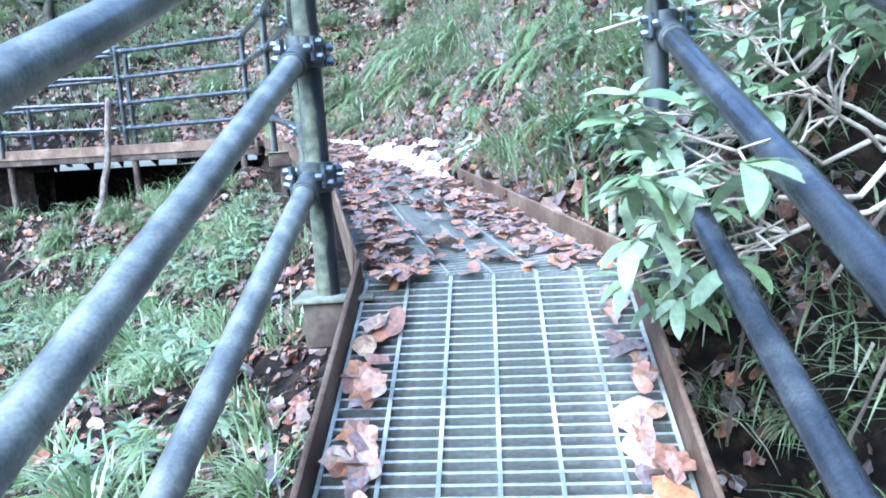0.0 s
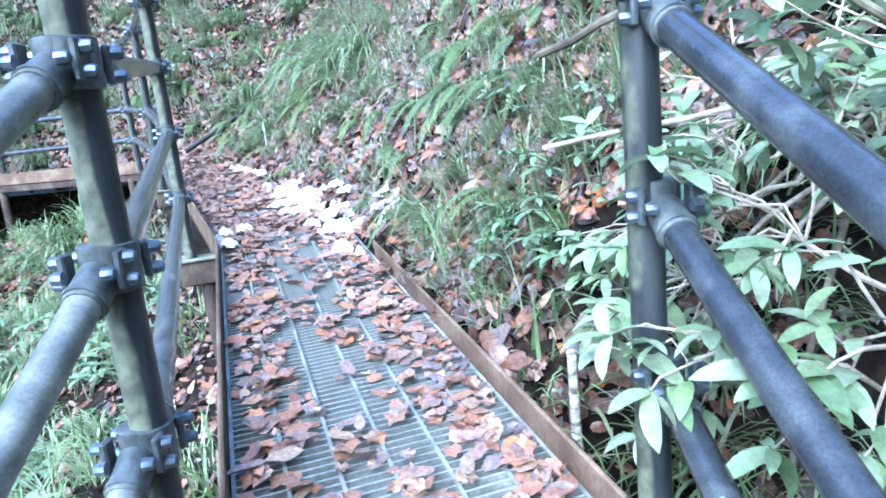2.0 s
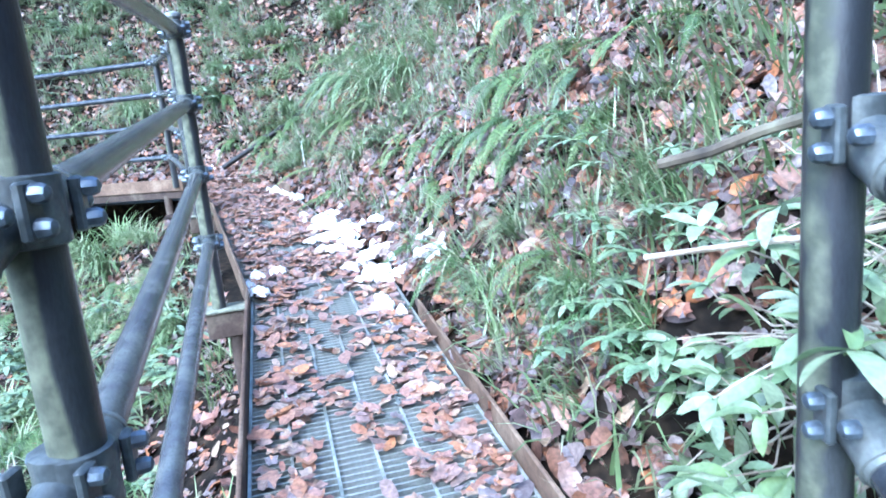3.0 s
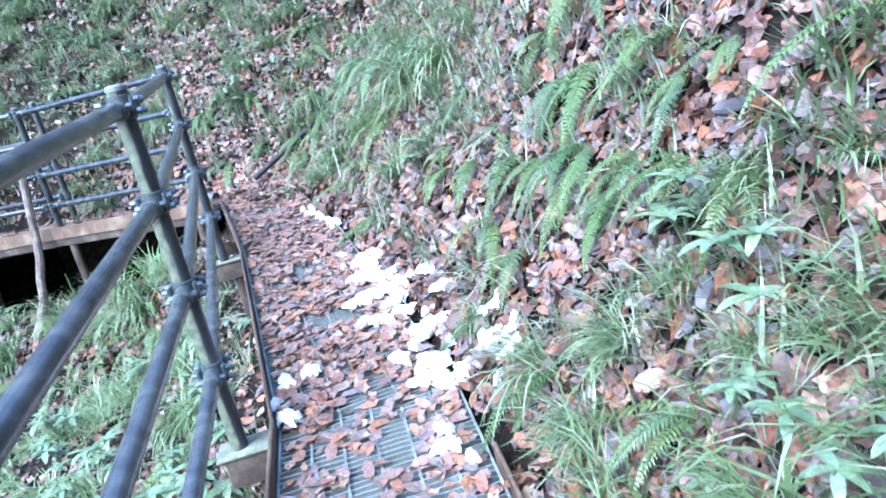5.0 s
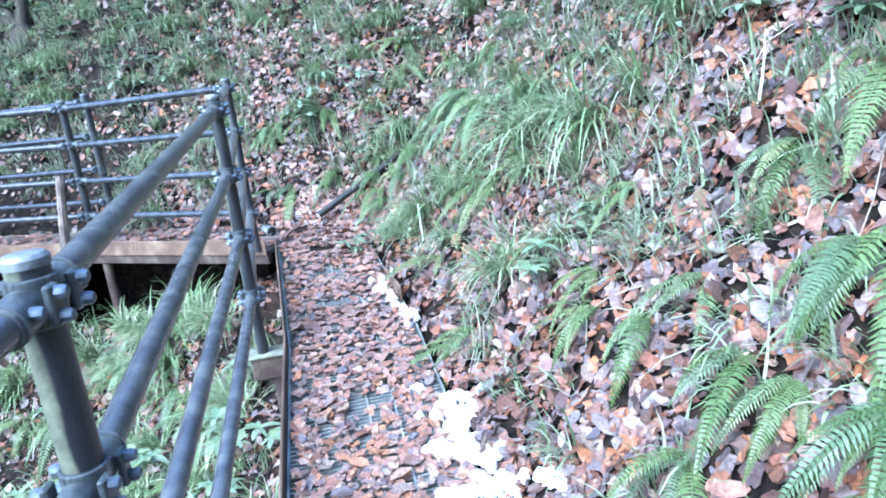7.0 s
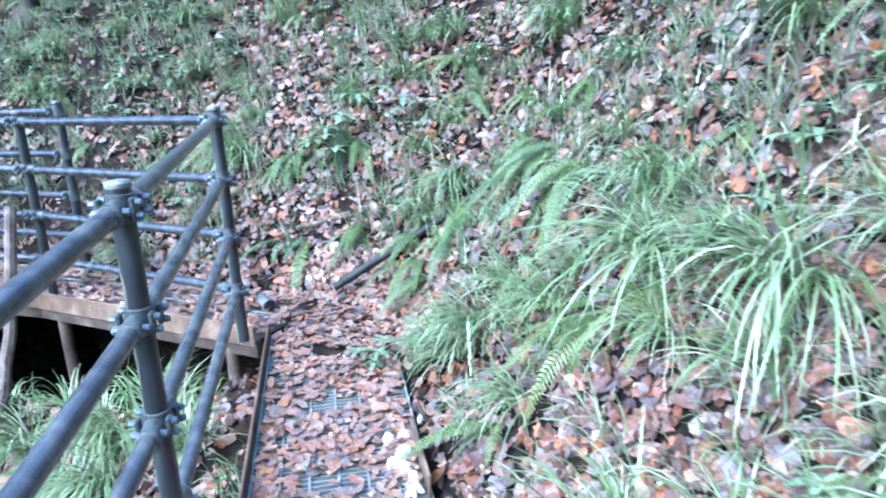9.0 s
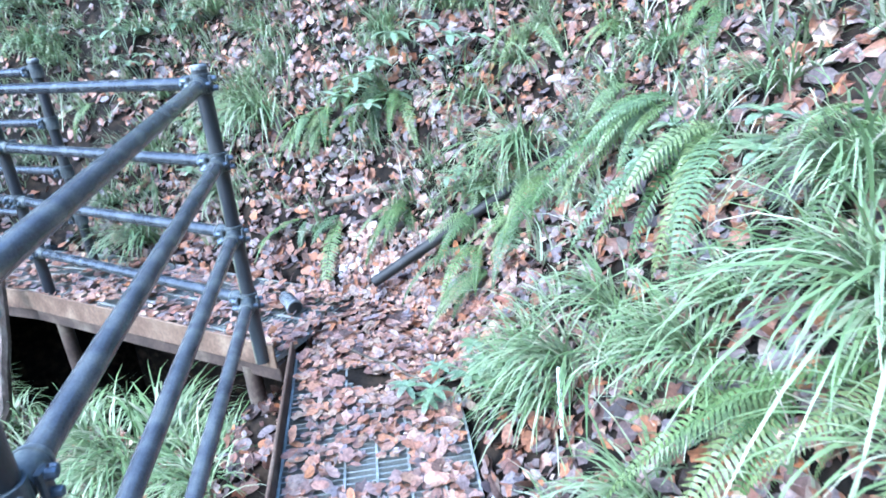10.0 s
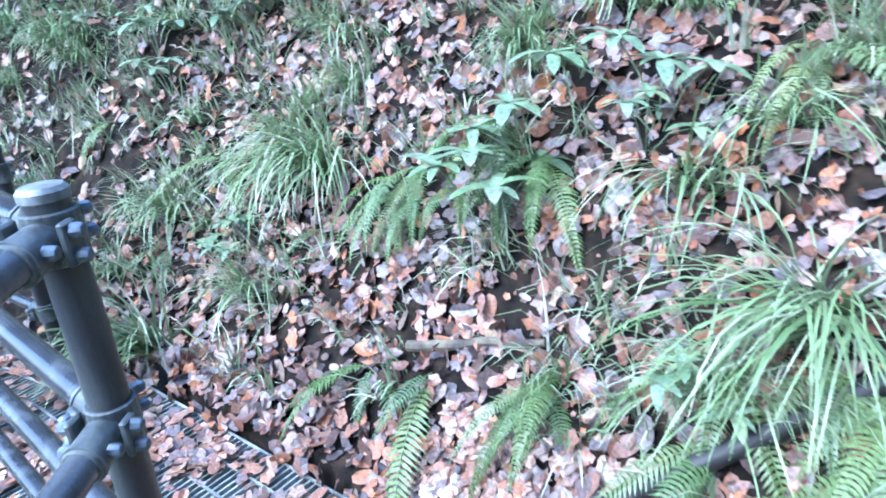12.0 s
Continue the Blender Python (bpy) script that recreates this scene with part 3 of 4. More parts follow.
def deck_leaves(a, b, count, share, label, low=0.03, high=0.08):
    """share(u, v): how likely a leaf lies at u across (-1..1) and v along (0..1)."""
    d = (b - a).normalized()
    side = Vector((d.y, -d.x, 0)).normalized()
    up = side.cross(d)
    pts = []
    while len(pts) < count:
        u, v = RNG.uniform(-1, 1), RNG.uniform(0, 1)
        if RNG.uniform() < share(u, v):
            pts.append(np.array(a + (b - a) * v + side * u * (WIDTH / 2 - 0.035) + up * RNG.uniform(0.008, 0.03)))
    n = np.tile(np.array(up), (count, 1))
    scatter_leaves("fallen_leaves", pts, n, RNG.uniform(low, high, count), 0.17, label, "leaves", LIT_PATH_LITTER)


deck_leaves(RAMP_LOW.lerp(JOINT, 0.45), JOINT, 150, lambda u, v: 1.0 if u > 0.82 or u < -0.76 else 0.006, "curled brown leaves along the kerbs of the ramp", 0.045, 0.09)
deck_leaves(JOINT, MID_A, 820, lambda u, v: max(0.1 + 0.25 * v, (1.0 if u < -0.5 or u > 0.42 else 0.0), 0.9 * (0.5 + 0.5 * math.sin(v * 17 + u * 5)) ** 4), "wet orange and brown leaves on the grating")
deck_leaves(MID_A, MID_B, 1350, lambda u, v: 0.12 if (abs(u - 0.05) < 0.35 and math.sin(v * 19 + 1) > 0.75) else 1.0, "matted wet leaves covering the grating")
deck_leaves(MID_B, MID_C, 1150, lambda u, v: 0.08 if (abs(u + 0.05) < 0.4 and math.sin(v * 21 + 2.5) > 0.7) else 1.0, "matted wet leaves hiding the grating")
# leaves drifted over the corner where the walkway meets the side walkway
cx, cy = RNG.uniform(-2.5, -1.35, 1500), RNG.uniform(7.9, 8.8, 1500)
cz = ground_z(cx, cy)
near = (cz > 0.36) & (cz < 0.85)
cx, cy, cz = cx[near], cy[near], cz[near]
nrm = normals_at(cx, cy)
scatter_leaves("fallen_leaves", np.stack([cx, cy, cz], 1) + nrm * RNG.uniform(0.005, 0.03, len(cx))[:, None], nrm, RNG.uniform(0.03, 0.08, len(cx)), 0.2, "fallen leaves in lit tones drifted over the walkway corner", "leaves", LIT_PATH_LITTER)
deck_leaves(BRANCH_0, BRANCH_1, 900, lambda u, v: 0.15 if math.sin(v * 15 + u * 3) > 0.7 else 1.0, "fallen leaves in lit tones on the side walkway")
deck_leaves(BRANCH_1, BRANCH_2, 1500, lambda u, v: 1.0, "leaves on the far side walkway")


# ---- sedge tufts ----
def blade(g, base, direction, length, width, droop, segs=5):
    """One arching grass blade."""
    p, d = np.array(base, float), np.array(direction, float)
    d /= np.linalg.norm(d)
    side = np.cross(d, (0, 0, 1))
    side /= np.linalg.norm(side) + 1e-6
    verts, faces = [], []
    for i in range(segs + 1):
        t = i / segs
        w = width * (1 - t ** 1.7) * 0.5 + 0.0006
        verts += [p - side * w, p + side * w]
        p = p + d * length / segs
        d = d + np.array((0, 0, -droop / segs * (0.5 + 1.2 * t)))
        d /= np.linalg.norm(d)
    for i in range(segs):
        faces.append((2 * i, 2 * i + 1, 2 * i + 3, 2 * i + 2))
    g.add(verts, faces)


def tuft_mesh(count, long, spread, down):
    g = Geo()
    for _ in range(count):
        a = RNG.normal(0, spread)
        flat = RNG.uniform(0.25, 1.1)
        d = (math.cos(a) * flat + down, math.sin(a) * flat, RNG.uniform(0.5, 1.2))
        blade(g, (RNG.normal(0, 0.03), RNG.normal(0, 0.04), -0.02), d, long * RNG.uniform(0.55, 1.1), RNG.uniform(0.007, 0.014), RNG.uniform(1.4, 3.0))
    return g.mesh("sedge_tuft", SEDGE)


TUFTS = [tuft_mesh(120, 0.5, 1.2, 0.25), tuft_mesh(90, 0.42, 1.5, 0.15), tuft_mesh(70, 0.34, 1.7, 0.1), tuft_mesh(120, 0.62, 1.0, 0.35), tuft_mesh(50, 0.24, 2.0, 0.0)]


def downhill(x, y):
    n = normals_at(np.array([x]), np.array([y]))[0]
    return math.atan2(n[1], n[0])


def sedge(x, y, form, size, label="arching green sedge tuft hanging down the bank"):
    ob = tagged(new("sedge_tuft", TUFTS[form]), label, "grass", "sedge tufts")
    ob.matrix_world = Matrix.Translation((x, y, float(ground_z(x, y)))) @ Matrix.Rotation(downhill(x, y) + RNG.uniform(-0.4, 0.4), 4, "Z") @ Matrix.Diagonal((size, size, size, 1))


BIG_SEDGE = [(-1.58, 9.12), (-3.69, 9.30), (-3.52, 9.3), (0.3, 7.25), (-0.1, 7.66)]
NEAR_SEDGE = [(-3.62, 8.88), (-3.79, 9.73), (-1.96, 9.34), (-1.77, 9.47), (-0.55, 7.42), (-0.02, 7.3), (-1.72, 8.97), (1.05, 4.75)]
MID_SEDGE = [(-2.69, 9.62), (-1.66, 9.63), (-4.01, 9.75), (-1.15, 8.1), (-0.40, 8.45), (-0.18, 8.0), (0.14, 7.49), (-2.40, 9.90), (-0.79, 8.00), (-0.41, 7.82), (-0.63, 7.79), (-0.91, 7.91), (-1.0, 7.85), (-1.24, 8.01), (-0.75, 7.85), (-0.5, 7.72), (-1.12, 7.93), (-0.06, 7.91), (0.75, 5.2), (1.53, 4.56), (1.35, 4.55), (1.21, 4.45), (1.6, 3.95), (2.01, 3.26), (2.28, 3.14), (1.75, 4.15), (1.9, 4.4), (1.62, 4.3), (1.85, 3.95), (1.7, 4.6), (2.35, 1.6), (2.55, 1.9), (2.6, 1.2), (2.5, 2.3), (2.75, 1.5), (2.85, 2.1), (2.45, 0.9), (2.3, 2.1), (2.7, 2.6)]
GULLY_SEDGE = [(-2.55, 7.66), (-2.85, 7.6), (-3.2, 7.66), (-4.2, 7.55), (-4.6, 7.45), (-5.0, 7.5), (-5.4, 7.35), (-3.8, 7.4), (-2.7, 7.62), (-3.0, 7.68), (-3.3, 7.55), (-2.4, 7.45), (-3.6, 7.6), (-4.05, 8.6), (-1.6, 6.2), (-2.55, 7.50), (-3.39, 7.65), (-3.1, 7.5), (-2.86, 7.3), (-2.03, 4.77), (-0.42, 3.58), (-1.2, 5.2), (-0.8, 4.3)]
BLADES = []
for i in range(16):
    g = Geo()
    blade(g, (0, 0, -0.02), (RNG.uniform(0.35, 1.2), 0, RNG.uniform(0.5, 1.2)), RNG.uniform(0.34, 0.66), RNG.uniform(0.008, 0.014), RNG.uniform(1.5, 3.0), 6)
    BLADES.append(g.mesh("blade", SEDGE_BLADE))


def sedge_clump(x, y, count, size, spread, label):
    """A tuft near the path, blade by blade, fanning downhill."""
    t = thing("sedge_tuft", (x, y, float(ground_z(x, y))), label, "grass", "sedge tufts")
    t.rotation_euler = (0, 0, downhill(x, y) + RNG.uniform(-0.3, 0.3))
    for _ in range(count):
        o = part("blade", BLADES[RNG.randint(16)], SEDGE_BLADE, t)
        k = size * RNG.uniform(0.7, 1.1)
        o.location = (RNG.normal(0, 0.03), RNG.normal(0, 0.045), 0)
        o.rotation_euler = (RNG.normal(0, 0.15), RNG.uniform(-0.15, 0.3), RNG.normal(0, spread))
        o.scale = (k, k, k)


for x, y in BIG_SEDGE:
    sedge_clump(x, y, 130, RNG.uniform(0.95, 1.1), 1.0, "large arching sedge tuft with long pale blades")
for x, y in NEAR_SEDGE:
    sedge_clump(x, y, 75, RNG.uniform(0.65, 0.85), 1.3, "arching green sedge tuft beside the path")
for x, y in MID_SEDGE:
    sedge(x, y, RNG.randint(0, 3), RNG.uniform(0.7, 0.98) * (0.62 if x > 0.5 and y > 3 else 1.0))
for x, y in GULLY_SEDGE:
    sedge(x, y, RNG.randint(0, 3), RNG.uniform(0.9, 1.2), "lush green sedge tuft in the gully")
sx, sy = bank_points(3600, -8.5, 2.8, 2.0, 13, bare=0.0, keep=lambda x, y, d, run: (wobble(x, y, 1.1, 21) + RNG.uniform(-0.5, 0.5, x.shape) + 0.12 * np.clip(d - 1, 0, 1) > 0.0) & (np.abs(d) > 0.65) & ~((d > 0) & (d < 1.7) & (run > 4.8) & (run < 7.4)) & ~((x > -3.5) & (x < -1.75) & (y > 8.4) & (y < 9.5)) & ~((d > 0) & (d < 1.7) & (run > 8.0) & (run < 10.0)))
spots = list(zip(sx, sy))
for x, y in spots[:255]:
    sedge(x, y, RNG.choice([0, 1, 1, 2, 4]), RNG.uniform(0.65, 1.1), "small sedge tuft among the leaf litter")


def strewn(name, mesh_list, mat, places, low, high, label, category):
    """Many copies joined into one object of uncountable growth."""
    g = Geo()
    src = [(np.array([v.co for v in m.vertices]), [tuple(p.vertices) for p in m.polygons]) for m in mesh_list]
    for x, y in places:
        v, f = src[RNG.randint(len(src))]
        a, k = downhill(x, y) + RNG.uniform(-0.6, 0.6), RNG.uniform(low, high)
        c, w = math.cos(a), math.sin(a)
        g.add(v @ np.array(((c, w, 0), (-w, c, 0), (0, 0, 1))) * k + (x, y, float(ground_z(x, y))), f)
    return single(name, g, mat, label, category, kind="stuff")


strewn("undergrowth", [TUFTS[1], TUFTS[2], TUFTS[4]], SEDGE, spots[255:255 + 520], 0.65, 1.2, "sedge and grass covering the upper slope", "grass")


def grass_field(name, x, y, per, low, high, label, mat=None):
    """Clumps of thin blades bending downhill, all in one mesh."""
    n = normals_at(x, y)
    base = np.repeat(np.stack([x, y, ground_z(x, y) - 0.01], 1), per, 0)
    n = np.repeat(n, per, 0)
    k = len(base)
    base[:, :2] += RNG.normal(0, 0.028, (k, 2))
    slope = n * (1, 1, 0)
    d = n * RNG.uniform(0.3, 0.9, (k, 1)) + RNG.normal(0, 0.42, (k, 3)) + (0, 0, 0.45)
    d /= np.linalg.norm(d, axis=1)[:, None]
    length = RNG.uniform(low, high, k) * np.repeat(RNG.uniform(0.6, 1.2, len(x)), per)
    width = RNG.uniform(0.003, 0.0065, k)
    droop = RNG.uniform(0.8, 2.6, k)
    segs = 3
    rows = []
    p = base.copy()
    for i in range(segs + 1):
        side = np.cross(d, (0, 0, 1.0))
        side /= np.linalg.norm(side, axis=1)[:, None] + 1e-6
        w = (width * (1 - (i / segs) ** 1.8) + 0.0004)[:, None]
        rows += [p - side * w, p + side * w]
        p = p + d * (length / segs)[:, None]
        d = d + slope * 0.12 - np.outer(droop / segs * (0.5 + 1.2 * i / segs), (0, 0, 1))
        d /= np.linalg.norm(d, axis=1)[:, None]
    verts = np.stack(rows, 1).reshape(-1, 3)
    o = (np.arange(k) * (2 * segs + 2))[:, None, None]
    quads = np.array([[2 * i, 2 * i + 1, 2 * i + 3, 2 * i + 2] for i in range(segs)])[None]
    quads = (o + quads).reshape(-1, 4)
    me = bpy.data.meshes.new(name)
    me.vertices.add(len(verts))
    me.vertices.foreach_set("co", verts.ravel())
    me.loops.add(quads.size)
    me.loops.foreach_set("vertex_index", quads.ravel())
    me.polygons.add(len(quads))
    me.polygons.foreach_set("loop_start", np.arange(0, quads.size, 4))
    me.polygons.foreach_set("use_smooth", np.ones(len(quads), bool))
    me.update(calc_edges=True)
    me.materials.append(mat or LIT_GRASS)
    tagged(new(name, me), label, "grass", kind="stuff")


def lush(x, y, d, run):
    """Where grass grows thickly: the hillside past the ferny bank, and the gully."""
    hill = np.where(d > 0, np.clip((run - 5.5) / 1.3, 0, 1) * np.clip((d - 0.6) / 0.4, 0, 1) * 0.62 - 0.2 + 0.13 * np.clip((d - 1.8) / 0.8, 0, 1) + np.where(run < RAMP_RUN + 0.8, 0.02, 0) - 0.55 * ((x > -2.3) & (x < -0.6) & (y > 9.25)), -0.26)
    return (wobble(x, y, 0.75, 31) * 1.2 + RNG.uniform(-0.45, 0.45, x.shape) + hill > 0.1) & ((d > np.where(run < 9.5, 1.0, 0.5)) | (d < -0.3))


hx, hy = bank_points(12600, -9.0, 3.2, 1.2, 13, lush, 0.0)
hill = spine_at(hx, hy)[0] > 0
grass_field("grass", hx[hill], hy[hill], 13, 0.1, 0.3, "grass growing thickly over the slopes, its green made paler for hillside haze")
grass_field("grass", hx[~hill], hy[~hill], 12, 0.1, 0.28, "green grass growing in the gully", SEDGE)
hx, hy = bank_points(2600, -9.0, 6, -5, 1.4, lambda x, y, d, run: (np.abs(d) > 0.5) & (wobble(x, y, 0.9, 61) > 0.0), 0.0)
grass_field("grass", hx, hy, 8, 0.13, 0.3, "rough grass on the slope below the ramp")


hx, hy = bank_points(420, 1.75, 3.3, -0.5, 3.0, lambda x, y, d, run: d > 0.5, 0.0)
grass_field("grass", hx, hy, 9, 0.15, 0.35, "hanging grass in the dark hollow beside the ramp", SEDGE)
mx, my = bank_points(15000, 1.6, 3.4, -0.6, 3.1, lambda x, y, d, run: (d > 0.37) & (d < 1.6) & (run < RAMP_RUN + 0.6) & (wobble(x, y, 0.5, 81) > -0.3), 0.0)
nrm = normals_at(mx, my)
scatter_leaves("moss", np.stack([mx, my, ground_z(mx, my)], 1) + nrm * RNG.uniform(0.0, 0.02, len(mx))[:, None], nrm, RNG.uniform(0.022, 0.055, len(mx)), 0.8, "dark green moss on the steep wall of the hollow", "moss", MOSS)
hx, hy = bank_points(1300, -0.8, 2.0, 4.4, 8.0, lambda x, y, d, run: (d > 0.5) & (d < 2.6) & (wobble(x, y, 0.4, 71) > 0.05), 0.0)
grass_field("grass", hx[:650], hy[:650], 8, 0.1, 0.26, "thin grass between the ferns on the bank")


# the foot of the bank beside the joint, thick with hanging growth
def foot(x, y, d, run):
    return (d > 0.4) & (d < 1.5) & (run > RAMP_RUN + 0.1) & (run < RAMP_RUN + 1.7)


jx, jy = bank_points(1500, 0.9, 3.4, 2.0, 4.8, foot, 0.0)
grass_field("grass", jx, jy, 7, 0.12, 0.3, "thin grass hanging over the edge of the walkway", SEDGE)
jx, jy = bank_points(5000, 0.9, 3.4, 2.0, 4.8, foot, 0.0)
nrm = normals_at(jx, jy)
scatter_leaves("leaf_litter", np.stack([jx, jy, ground_z(jx, jy)], 1) + nrm * RNG.uniform(0.004, 0.03, len(jx))[:, None], nrm, RNG.uniform(0.035, 0.09, len(jx)), 0.45, "wet russet leaves caught at the foot of the bank", "leaves")


# ---- ferns ----
def frond_mesh(length, rise, droop, pairs, wide):
    g = Geo()
    p, d = np.zeros(3), np.array((1.0, 0, rise))
    d /= np.linalg.norm(d)
    line = [p]
    n = pairs + 4
    for i in range(n):
        p = p + d * length / n
        d = d + np.array((0, 0, -droop / n))
        d /= np.linalg.norm(d)
        line.append(p)
    g.tube(line[::4] + [line[-1]], [0.0035 * (1 - 0.8 * i / (len(line[::4]))) for i in range(len(line[::4]) + 1)], 4, False)
    for i in range(4, n):
        t = (i - 4) / (n - 4)
        w = wide * min(1, 0.45 + 2.2 * t) * (1 - t) ** 0.75 * RNG.uniform(0.9, 1.08)
        fwd = line[i + 1] - line[i]
        fwd /= np.linalg.norm(fwd)
        for s in (-1, 1):
            side = np.array((0, s, 0)) + fwd * (0.25 + 0.35 * t) + np.array((0, 0, RNG.uniform(-0.28, 0.08)))
            side /= np.linalg.norm(side)
            hw = 0.5 * length / n * 0.82
            base = line[i]
            mid = base + side * w * 0.45 + (0, 0, 0.006)
            tip = base + side * w + fwd * w * 0.12 - (0, 0, w * 0.12)
            g.add([base - fwd * hw * 0.6, base + fwd * hw * 0.6, mid + fwd * hw, mid - fwd * hw, tip], [(0, 1, 2, 3), (3, 2, 4)])
    return g.mesh("frond", FERN)


FRONDS = [frond_mesh(0.52, 0.5, 1.5, 30, 0.075), frond_mesh(0.44, 0.7, 1.9, 26, 0.07), frond_mesh(0.6, 0.35, 1.2, 34, 0.085), frond_mesh(0.34, 0.4, 1.3, 22, 0.06)]


def fern(x, y, count, size, spread=0.8, label="green fern with arching fronds on the bank"):
    t = thing("fern", (x, y, float(ground_z(x, y)) + 0.01), label, "fern", "ferns")
    t.rotation_euler = (0, 0, downhill(x, y) + RNG.uniform(-0.3, 0.3))
    for i in range(count):
        o = part("frond", FRONDS[RNG.randint(4)], FERN, t)
        k = size * RNG.uniform(0.75, 1.15)
        o.rotation_euler = (RNG.uniform(-0.25, 0.25), RNG.uniform(0.1, 0.65), (i - (count - 1) / 2) * spread * 2 / max(count, 1) + RNG.uniform(-0.2, 0.2))
        o.scale = (k, k, k)


BANK_FERNS = [(1.28, 5.36), (0.67, 6.04), (-0.2, 6.55), (1.26, 5.73), (0.85, 5.98), (1.05, 5.59), (1.25, 5.42), (1.46, 5.09), (1.58, 4.85), (1.70, 4.66), (0.8, 5.58), (1.20, 5.83), (1.54, 5.47), (1.62, 3.95), (1.75, 3.7), (1.5, 4.25), (-0.15, 6.62), (0.96, 5.7), (1.12, 4.68), (-0.25, 7.5), (-0.05, 7.42)]
HILL_FERNS = [(-2.98, 9.24), (-2.47, 9.34), (-1.00, 9.05), (-0.75, 8.68), (-0.85, 8.85), (-2.60, 9.34), (-3.05, 9.27), (-1.67, 8.72), (-1.48, 8.78), (-1.19, 9.51), (-2.97, 9.3), (-2.68, 9.40), (-1.76, 9.65), (-2.21, 8.9)]
BANK_FERNS += [(0.8, 5.2), (1.35, 5.05), (1.62, 5.15), (1.1, 6.15), (0.45, 6.4), (0.2, 6.75), (1.5, 5.75), (0.95, 5.3), (1.75, 5.0), (0.6, 6.6)]
GULLY_FERNS = [(-3.6, 5.9), (-2.0, 6.0), (-2.6, 7.1), (-0.55, 4.4), (-1.3, 4.7), (-4.0, 6.9), (-3.0, 5.8), (-0.3, 3.7), (-1.9, 4.7), (-0.9, 3.9), (-1.9, 5.3), (-2.7, 6.1), (-2.2, 6.9), (-1.0, 5.6), (-0.1, 3.2), (-1.6, 4.2), (-2.9, 5.2), (-3.22, 6.96), (-3.25, 6.54), (-1.77, 6.2), (-3.71, 7.03), (-4.61, 7.3), (-3.28, 7.2), (-2.3, 5.6), (-1.5, 5.0), (-4.4, 6.4), (-0.45, 2.9), (-0.9, 3.3), (-1.3, 3.7), (-0.2, 2.3), (-0.7, 2.6), (-1.9, 3.9), (-2.4, 4.6), (-1.1, 4.4), (-0.15, 1.7), (-1.0, 2.2)]
for x, y in BANK_FERNS:
    fern(x, y, RNG.randint(3, 6), RNG.uniform(0.6, 0.9), 0.7)
for x, y in HILL_FERNS:
    fern(x, y, RNG.randint(3, 6), RNG.uniform(0.75, 1.1), label="green fern hanging from the hillside above the path")
fern(-0.25, 7.55, 6, 1.0, 0.6, "bright green fern under the hanging sedge")
fern(-0.6, 7.35, 3, 0.7, 0.8, "small fern at the foot of the bank")
fern(-2.6, 8.83, 2, 1.1, 0.25, "flat fern with broad pale fronds at the foot of the slope")
fern(-2.84, 8.8, 4, 0.9, 1.2, "flat fern rosette beside the side walkway")
fern(-2.2, 8.93, 2, 0.9, 0.25, "narrow fern fronds beside the pipe")
fern(-0.8, 8.72, 9, 1.2, 0.7, "large fern with long pale fronds hanging over the pipe")
fern(-0.55, 8.4, 8, 1.15, 0.7, "large fern with long hanging fronds")
fern(-1.4, 8.98, 4, 0.9, 0.5, "fern fronds hanging across the black pipe")
fern(-1.72, 8.86, 3, 0.85, 0.5, "small fern hanging across the black pipe")
fern(-1.55, 8.6, 4, 0.9, 0.4, "yellow-green fern fronds hanging beside the pipe")
fern(1.32, 5.78, 3, 1.1, 0.4, "large mossy green fern frond on the bank")
for x, y in GULLY_FERNS:
    fern(x, y, RNG.randint(5, 8), RNG.uniform(0.9, 1.25), 2.2, "bright green fern in the gully")
fx, fy = bank_points(700, -8.5, 2.6, 3.8, 12.5, lambda x, y, d, run: (wobble(x, y, 0.9, 41) > 0.1) & (np.abs(d) > 0.7))
for x, y in list(zip(fx, fy))[:150]:
    fern(x, y, RNG.randint(3, 6), RNG.uniform(0.6, 0.95), 1.2, "small fern among fallen leaves")


# ---- broad leaves ----
def broad_leaf(length, wide, name, mat):
    """A pointed leaf, folded along its midrib and bent down to the tip."""
    g = Geo()
    rows = 7
    verts, faces = [], []
    for i in range(rows + 1):
        t = i / rows
        w = wide * math.sin(math.pi * min(1, t * 0.94 + 0.06)) ** 0.62 * (1 - 0.12 * t) * 0.5
        z = 0.1 * length * math.sin(t * 2.6) - 0.16 * length * t * t
        for s in (-1, 0, 1):
            verts.append((t * length, s * w, z + abs(s) * w * 0.16))
    for i in range(rows):
        for k in (0, 1):
            faces.append((i * 3 + k, i * 3 + k + 1, i * 3 + k + 4, i * 3 + k + 3))
    g.add(verts, faces)
    g.tube([(-0.015, 0, -0.004), (0.01, 0, 0)], 0.0016, 5, False)
    return g.mesh(name, mat)


SHRUB_LEAVES = [broad_leaf(0.12, 0.046, "leaf", SHRUB), broad_leaf(0.1, 0.04, "leaf", SHRUB), broad_leaf(0.135, 0.05, "leaf", SHRUB)]


def wander(a, b, n, sag, rough):
    a, b = Vector(a), Vector(b)
    out = []
    for i in range(n + 1):
        t = i / n
        p = a.lerp(b, t)
        p.z -= sag * math.sin(math.pi * t)
        if 0 < i < n:
            p += Vector(RNG.normal(0, rough, 3))
        out.append(p)
    return out


